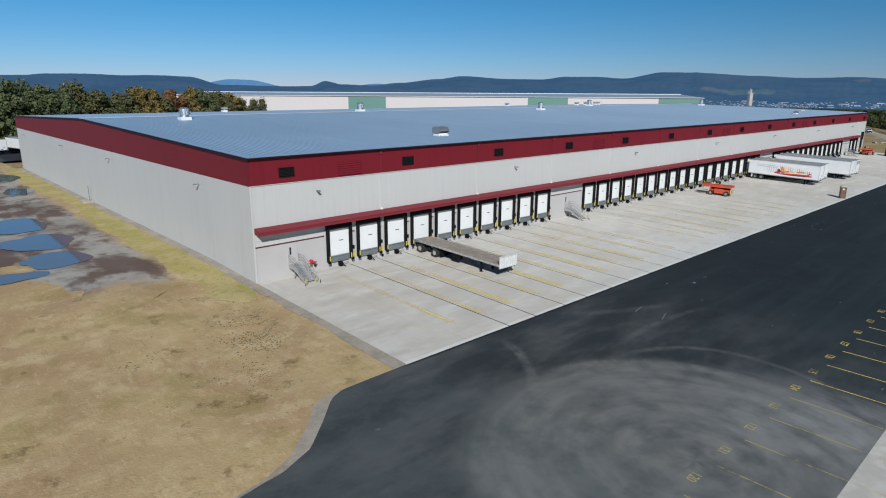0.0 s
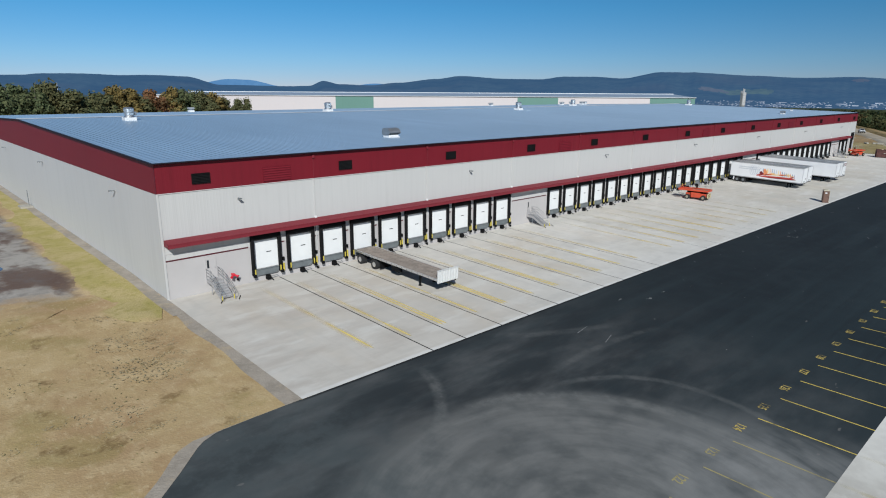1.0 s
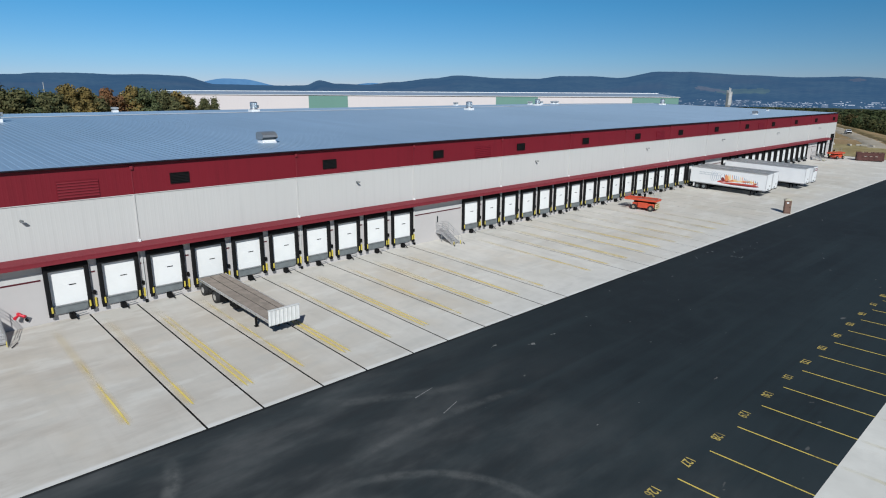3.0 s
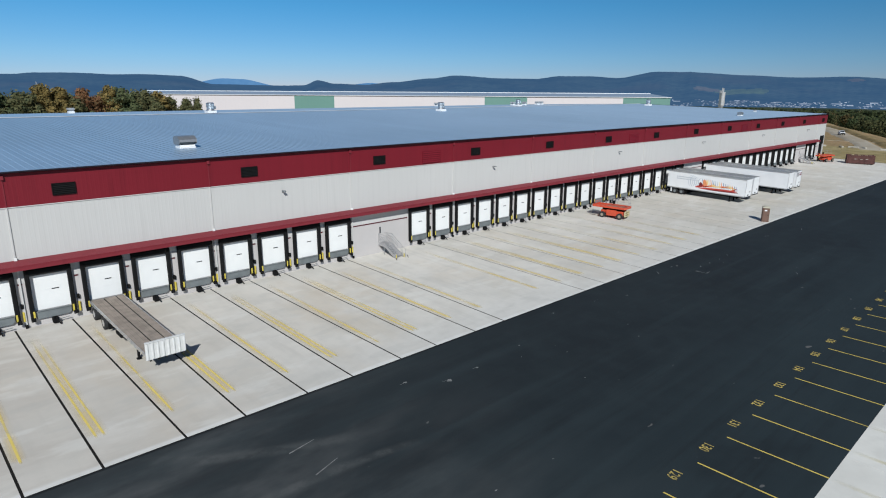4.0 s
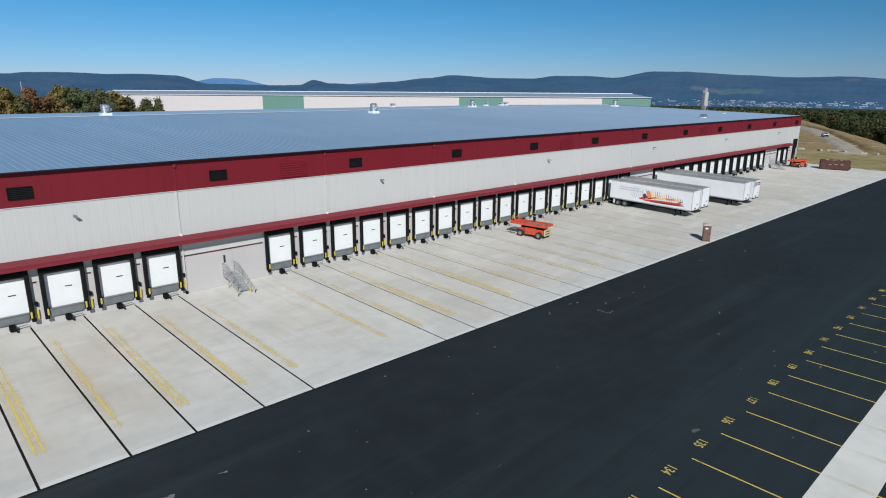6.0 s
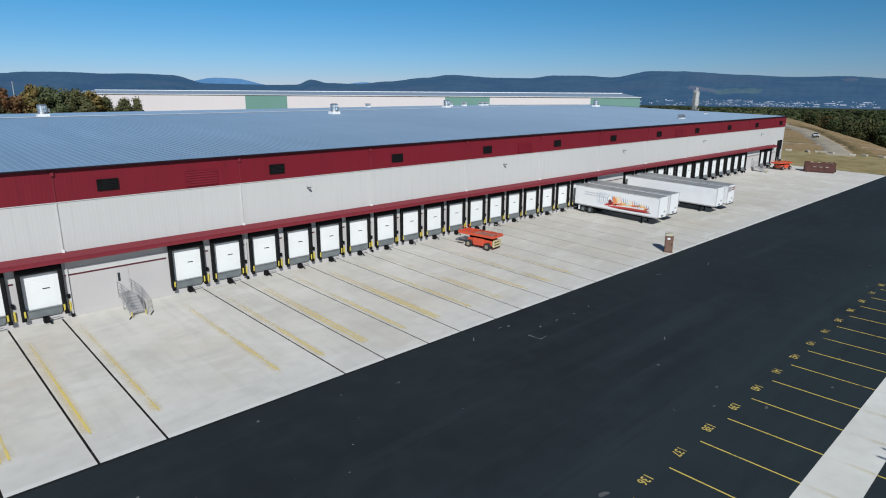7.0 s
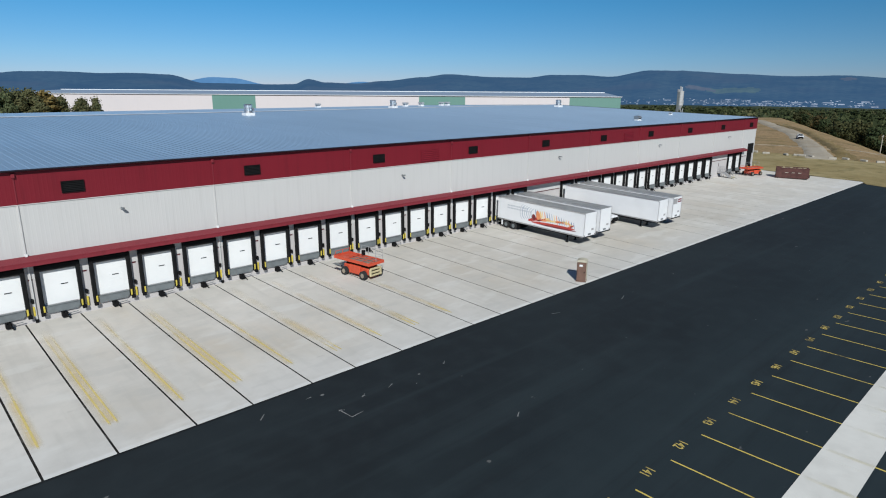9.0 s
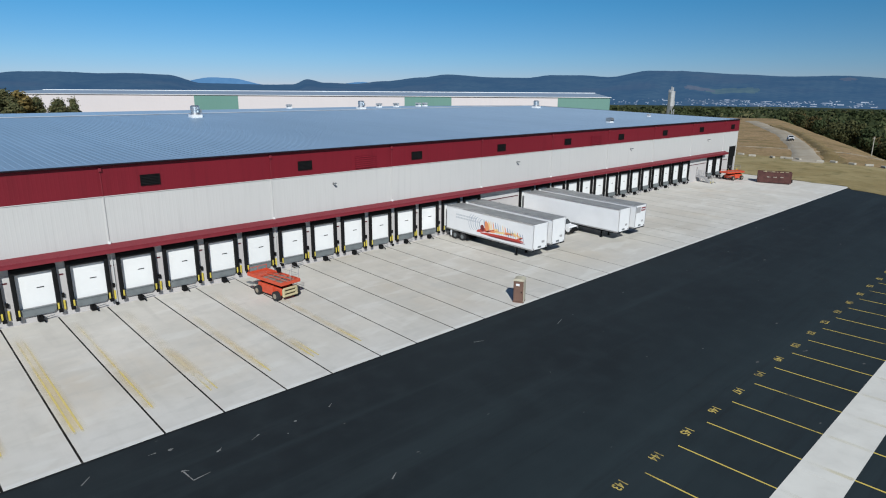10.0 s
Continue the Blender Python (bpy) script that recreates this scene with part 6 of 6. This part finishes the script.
for row, back in enumerate((0, 5, 11)):
    for i, k in enumerate(mix):
        u = (i + rng.uniform(-0.25, 0.25)) / (len(mix) - 1)
        if row and u > 0.9:
            continue
        x, y = 2 + 131 * u, 205 + 60 * u + back + rng.uniform(-2.0, 2.0)
        trunk, crown = kinds[k]
        t = thing("tree", (x, y, land(x, y) - 0.1), tints[k] + " autumn tree in the belt behind the warehouse", "tree", "tree belt behind the warehouse", turn=rng.uniform(0, 360))
        h = float(np.interp(u, (0.0, 0.22, 0.27, 0.42, 0.64, 0.68, 0.72, 0.76, 0.86, 1.0), (22.5, 22.0, 19.0, 18.2, 17.6, 20.5, 20.0, 18.0, 17.5, 15.5))) * rng.uniform(0.78, 1.08)
        sz, sw = h / tall[k], (6.4 if u < 0.86 else 4.2) * rng.uniform(0.8, 1.2) / wide[k]
        t.matrix_basis = t.matrix_basis @ Matrix.Diagonal((sw, sw, sz, 1))
        part("trunk", trunk, None, t)
        part("crown", crown, None, t)


def woods(name, label, places, mats, seed, per=60, leaf=0.95):
    """Far woods: many leafy crowns in one object, in three leaf colours."""
    rng = np.random.default_rng(seed)
    base = []
    for v in range(5):
        cs = [(rng.uniform(-2.2, 2.2), rng.uniform(-2.2, 2.2), rng.uniform(4, 10)) for _ in range(7)]
        base.append(leaves(cs, [rng.uniform(1.7, 2.8) for _ in cs], per // 7, leaf, rng))
    base = [(np.array(v), np.array(f)) for v, f in base]
    vs, fs, ms, n = [], [], [], 0
    for x, y, z, s in places:
        v, f = base[rng.integers(5)]
        a = rng.uniform(0, math.tau)
        q = np.stack([v[:, 0] * math.cos(a) - v[:, 1] * math.sin(a), v[:, 0] * math.sin(a) + v[:, 1] * math.cos(a), v[:, 2]], 1) * s + (x, y, z)
        vs.append(q)
        fs.append(f + n)
        ms += [int(rng.choice(len(mats), p=[0.55, 0.33, 0.12]))] * len(f)
        n += len(v)
    me = bpy.data.meshes.new(name)
    me.from_pydata(np.concatenate(vs).tolist(), [], np.concatenate(fs).tolist())
    for m in mats:
        me.materials.append(m)
    me.polygons.foreach_set("material_index", ms)
    me.update()
    return tagged(new(name, me), label, "woods", kind="stuff")


rng = random.Random(9)
near, far = [], []
while len(near) < 1700:
    a, r = math.radians(rng.uniform(60, 100)), rng.uniform(190, 620)
    x, y = 50 + r * math.sin(a), -54 + r * math.cos(a)
    if edge_distance(x, y) > 22 + 8 * noise.noise((x * 0.02, y * 0.02, 0)):
        near.append((x, y, land(x, y) - 1.0, rng.uniform(0.75, 1.25)))
while len(far) < 2600:
    a, r = math.radians(rng.uniform(52, 97)), 500 + 1150 * math.sqrt(rng.random())
    x, y = 50 + r * math.sin(a), -54 + r * math.cos(a)
    if land(x, y) < -20:
        far.append((x, y, land(x, y) - 3.0, rng.uniform(1.0, 1.9)))
woods("valley_woods", "dense green and brown woods below the brow", near, (M_LEAF_VALLEY, M_LEAF_VALLEYOLIVE, M_LEAF_VALLEYBROWN), 21, 336, 0.45)
woods("far_woods", "distant dark woods on the valley floor", far, (M_LEAF_GREEN, M_LEAF_GREEN, M_LEAF_OLIVE), 22, 56, 1.5)
back = []
while len(back) < 260:
    x, y = rng.uniform(-60, 330), rng.uniform(330, 520)
    if y > 470 - 0.9 * x or x < 120:
        back.append((x, y, land(x, y) - 2, rng.uniform(0.9, 1.3)))
woods("back_woods", "woods behind the far warehouse", back, (M_LEAF_GREEN, M_LEAF_OLIVE, M_LEAF_GOLD), 23, 70, 1.0)


# ---- skyline hills, with blue glow for haze ----
def hill_material(name, c, haze_glow):
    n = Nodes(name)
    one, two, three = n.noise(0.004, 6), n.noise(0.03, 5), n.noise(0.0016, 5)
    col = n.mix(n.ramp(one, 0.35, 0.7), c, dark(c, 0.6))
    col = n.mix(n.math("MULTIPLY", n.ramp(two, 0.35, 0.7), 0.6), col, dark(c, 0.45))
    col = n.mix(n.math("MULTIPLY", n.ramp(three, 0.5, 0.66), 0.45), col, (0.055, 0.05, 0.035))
    # Blue emission stands in for the haze over distant slopes and houses.
    n.b.inputs["Emission Color"].default_value = (*haze_glow, 1)
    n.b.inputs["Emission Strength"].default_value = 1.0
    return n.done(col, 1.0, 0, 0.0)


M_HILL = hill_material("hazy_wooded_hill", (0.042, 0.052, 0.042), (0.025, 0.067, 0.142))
M_HILLFAR = hill_material("hazy_far_hill", (0.04, 0.06, 0.07), (0.085, 0.19, 0.36))
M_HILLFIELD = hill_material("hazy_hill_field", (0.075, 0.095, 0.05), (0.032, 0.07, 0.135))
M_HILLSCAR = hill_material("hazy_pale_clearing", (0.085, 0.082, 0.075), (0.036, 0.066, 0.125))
# Town walls and roofs carry the same blue emission for haze.
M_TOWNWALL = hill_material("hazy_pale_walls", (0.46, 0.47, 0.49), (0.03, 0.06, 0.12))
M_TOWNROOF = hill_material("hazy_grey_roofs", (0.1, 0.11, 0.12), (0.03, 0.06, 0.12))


def ridge(knots, az):
    """Height of a skyline over the eye at a bearing, eased from knot to knot."""
    for (a, ha), (b, hb) in zip(knots, knots[1:]):
        if az <= b:
            return ha + (hb - ha) * smooth(a, b, az)
    return knots[-1][1]


def hill_height(knots, foot, az, t):
    h = ridge(knots, az) * (1 + 0.012 * noise.noise((az * 1.3, 4.1, 0))) + 1.2 * noise.noise((az * 3.5, 2.0, 0))
    fold = (0.08 * noise.noise((az * 0.5, t * 3, 2.0)) + 0.02 * noise.noise((az * 2.0, t * 9, 5.0))) * math.sin(math.pi * t)
    return foot + (18.7 + h - foot) * (t * t * (3 - 2 * t) + fold)


def hills(name, label, knots, material, r_top, r_foot, foot, az0, az1, patches=()):
    verts, faces, ms = [], [], []
    n, rows = int((az1 - az0) * 10), 48
    for i in range(n + 1):
        az = az0 + (az1 - az0) * i / n
        a = math.radians(az)
        for j in range(rows + 1):
            r = r_foot + (r_top - r_foot) * j / rows
            verts.append((14 + r * math.sin(a), -55 + r * math.cos(a), hill_height(knots, foot, az, j / rows)))
    w = rows + 1
    for i in range(n):
        for j in range(rows):
            b = i * w + j
            faces.append((b, b + w, b + w + 1, b + 1))
            az, t, k = az0 + (az1 - az0) * (i + 0.5) / n, (j + 0.5) / rows, 0
            for a, ra, h, rh, m in patches:
                if ((az - a) / ra) ** 2 + ((t - h) / rh) ** 2 < 1 + 0.9 * noise.noise((az * 0.9, t * 9, 7.0)):
                    k = m
            ms.append(k)
    me = raw(name, verts, faces, material, True)
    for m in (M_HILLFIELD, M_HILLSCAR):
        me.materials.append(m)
    me.polygons.foreach_set("material_index", ms)
    setting(name, me, None, label, "hills")


HILL_TOP, HILL_FOOT, VALLEY = 4650, 2500, -41
SKYLINE = ((-40, 70), (6, 66), (8.8, 72), (10.4, 82), (13.1, 85), (15.5, 77), (17.5, 82), (20.5, 75), (23.3, 22), (29, 16), (30.6, 19), (31.9, 54), (33.3, 32),
           (36, 26), (38.5, 45), (42, 73), (44.1, 94), (48.3, 76), (51.1, 73), (53.5, 92), (56, 92), (58.3, 81), (61.6, 122), (64, 119), (68.5, 98), (71.8, 83),
           (75.8, 86), (80, 62), (90, 75), (130, 70))
hills("backdrop_hills", "wooded hills along the skyline, glowing blue for haze", SKYLINE, M_HILL, HILL_TOP, HILL_FOOT, VALLEY, -40, 130,
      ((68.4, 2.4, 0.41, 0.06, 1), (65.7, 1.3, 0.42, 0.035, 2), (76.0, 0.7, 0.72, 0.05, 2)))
hills("backdrop_far_hills", "hills behind the nearer skyline, glowing pale blue for haze", ((15, 10), (20.3, 12), (24.0, 64), (25.4, 60), (28.5, 14), (34, 20), (36.5, 40), (39.5, 12), (48, 10)), M_HILLFAR, 4850, 4700, -60, 15, 48)


# ---- town in the valley ----
def town():
    rng = random.Random(4)
    verts, faces, ms = [], [], []
    for i in range(560):
        az = rng.gauss(70.5, 3.6) if i % 3 else rng.uniform(58, 84)
        t = 0.06 + 0.15 * rng.random() ** 1.1
        if noise.noise((az * 1.1, t * 14, 3.0)) < -0.08 and i % 4:
            continue
        r = HILL_FOOT + (HILL_TOP - HILL_FOOT) * t
        a = math.radians(az)
        x, y, z = 14 + r * math.sin(a), -55 + r * math.cos(a), hill_height(SKYLINE, VALLEY, az, t)
        w, d, h = rng.uniform(2.5, 6.5), rng.uniform(4, 6), rng.uniform(0.4, 1.6)
        if rng.random() < 0.06:
            w, d, h = rng.uniform(14, 32), rng.uniform(10, 16), rng.uniform(0.8, 2.2)
        turn = a + rng.uniform(-0.5, 0.5)
        c, s = math.cos(turn), -math.sin(turn)
        b = len(verts)
        for px, py, pz in ((-w, -d, -4), (w, -d, -4), (w, d, -4), (-w, d, -4), (-w, -d, h), (w, -d, h), (w, d, h), (-w, d, h), (-w, 0, h + 1.6), (w, 0, h + 1.6)):
            verts.append((x + (px * c - py * s) / 2, y + (px * s + py * c) / 2, z + pz))
        faces += [(b, b + 1, b + 5, b + 4), (b + 1, b + 2, b + 6, b + 9, b + 5), (b + 2, b + 3, b + 7, b + 6), (b + 3, b, b + 4, b + 8, b + 7), (b + 4, b + 5, b + 9, b + 8), (b + 6, b + 7, b + 8, b + 9)]
        tone = rng.choice((0, 0, 1))
        ms += [tone] * 4 + [rng.choice((0, 1, 1)), 1]
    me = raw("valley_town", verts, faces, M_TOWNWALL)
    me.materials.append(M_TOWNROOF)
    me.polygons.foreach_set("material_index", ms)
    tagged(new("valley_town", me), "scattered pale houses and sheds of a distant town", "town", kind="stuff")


town()


# ---- small ground clutter ----
def fence():
    f = thing("silt_fence", (278, 9, 0), "low pale silt fence across the rough slope", "fence")
    ys = [-22.0 + 2.2 * i for i in range(20)]
    pts = [(0.25 * math.sin(y), y, land(278 + 0.25 * math.sin(y), 9 + y)) for y in ys]
    bm = bmesh.new()
    for a, b in zip(pts, pts[1:]):
        vs = [bm.verts.new((p[0] + o, p[1], p[2] + z)) for p in (a, b) for o in (-0.02, 0.02) for z in (-0.1, 0.14)]
        bmesh.ops.convex_hull(bm, input=vs)
    part("fabric", bm, M_ROADDIRT, f, "pale fabric")
    for p in pts:
        part("stake", rd((p[0] + 0.05, p[1], p[2] - 0.1), (p[0] + 0.05, p[1], p[2] + 0.45), 0.025, 5), M_BARK, f)


fence()


def tufts(name, label, count, area, colour, size, seed):
    """Loose straw and weeds lying about, too many to count."""
    rng = np.random.default_rng(seed)
    verts, faces = [], []
    while len(faces) < count:
        x, y = rng.uniform(*area[0]), rng.uniform(*area[1])
        if y < -22.5 and x > yard_left(max(-33.0, y)) - 2.2 or x > X0 - 2.6:
            continue
        if noise.noise((x * 0.2, y * 0.2, seed)) < 0.05:
            continue
        z, k, a = west(x, y) - 0.02, size * rng.uniform(0.4, 1.3), rng.uniform(0, math.tau)
        u, w = (math.cos(a) * k, math.sin(a) * k), (-math.sin(a) * k * 0.35, math.cos(a) * k * 0.35)
        b = len(verts)
        h = k * rng.uniform(0.03, 0.12)
        verts += [(x - u[0], y - u[1], z), (x + w[0], y + w[1], z + h), (x + u[0], y + u[1], z), (x - w[0], y - w[1], z + h * 0.2)]
        faces.append((b, b + 3, b + 2, b + 1))
    tagged(new(name, raw(name, verts, faces, colour)), label, "straw", kind="stuff")


M_STRAW = plain("loose_straw", (0.42, 0.34, 0.19), 0.9, wear=0.4, scale=0.7)
M_CLOD = plain("brown_clods", (0.4, 0.3, 0.17), 0.95, wear=0.4, scale=0.9)
M_WEED = plain("dull_weeds", (0.3, 0.25, 0.1), 0.95, wear=0.4, scale=0.9)
tufts("loose_straw", "pale straw scattered over the bare field", 14000, ((-48, -5), (-32, 14)), M_STRAW, 0.11, 3)
tufts("earth_clods", "brown earth clods on the bare field", 350, ((-48, -5), (-32, 20)), M_CLOD, 0.09, 8)
tufts("field_weeds", "dull green weeds on the bare field", 2500, ((-48, -5), (-32, 14)), M_WEED, 0.11, 12)


# ---- pale scrapes and chalk ticks on the asphalt beside the apron ----
def scrapes():
    rng = random.Random(17)
    verts, faces = [], []

    def lay(points):
        b = len(verts)
        verts.extend((px, py, gz(py) + 0.006) for px, py in points)
        faces.append(tuple(range(b, len(verts))))

    def splat(x, y, r):
        lay([(x + r * rng.uniform(0.4, 1.3) * math.cos(a), y + r * rng.uniform(0.3, 0.8) * math.sin(a)) for a in (i * math.tau / 9 for i in range(9))])

    def stroke(x, y, dx, dy, w=0.05):
        l = math.hypot(dx, dy)
        ox, oy = -dy / l * w / 2, dx / l * w / 2
        lay([(x + ox, y + oy), (x - ox, y - oy), (x + dx - ox * 0.5, y + dy - oy * 0.5), (x + dx + ox * 0.5, y + dy + oy * 0.5)])

    for x, y, r in ((30.3, -27.5, 0.24), (27.9, -25.8, 0.14), (33.1, -27.4, 0.13), (67.7, -24.6, 0.16), (69.6, -26.4, 0.15), (67.5, -26.9, 0.13), (74.2, -26.5, 0.12),
                    (45.6, -24.5, 0.11), (54.8, -26.2, 0.13), (38.2, -26.9, 0.09), (67.0, -24.4, 0.1), (71.9, -26.4, 0.09), (76.6, -26.4, 0.08)):
        splat(x, y, r)
        stroke(x, y, rng.uniform(-0.5, 0.5), rng.uniform(-0.3, 0.3), 0.05)
    for x, y, dx, dy in ((18.2, -27.9, 1.7, 0.3), (18.3, -30.4, 1.6, 0.5), (67.5, -27.0, 0.1, -1.0), (67.6, -28.0, 0.9, 0.1), (63.4, -24.8, 0.5, 0.5), (75.0, -34.5, 0.5, 0.3), (98.2, -27.6, 1.1, 0.4), (90.2, -25.6, 0.8, -0.3)):
        stroke(x, y, dx, dy, 0.08)
    for _ in range(22):
        splat(rng.uniform(8, 150), rng.uniform(-41, -23.2), rng.uniform(0.03, 0.08))
    tagged(new("asphalt_scrapes", raw("asphalt_scrapes", verts, faces, M_SCRAPE)), "small pale scrapes and chalk ticks on the asphalt", "scrape marks", kind="stuff")


M_SCRAPE = plain("pale_scrape", (0.24, 0.24, 0.235), 0.9, wear=0.5, scale=3)
scrapes()
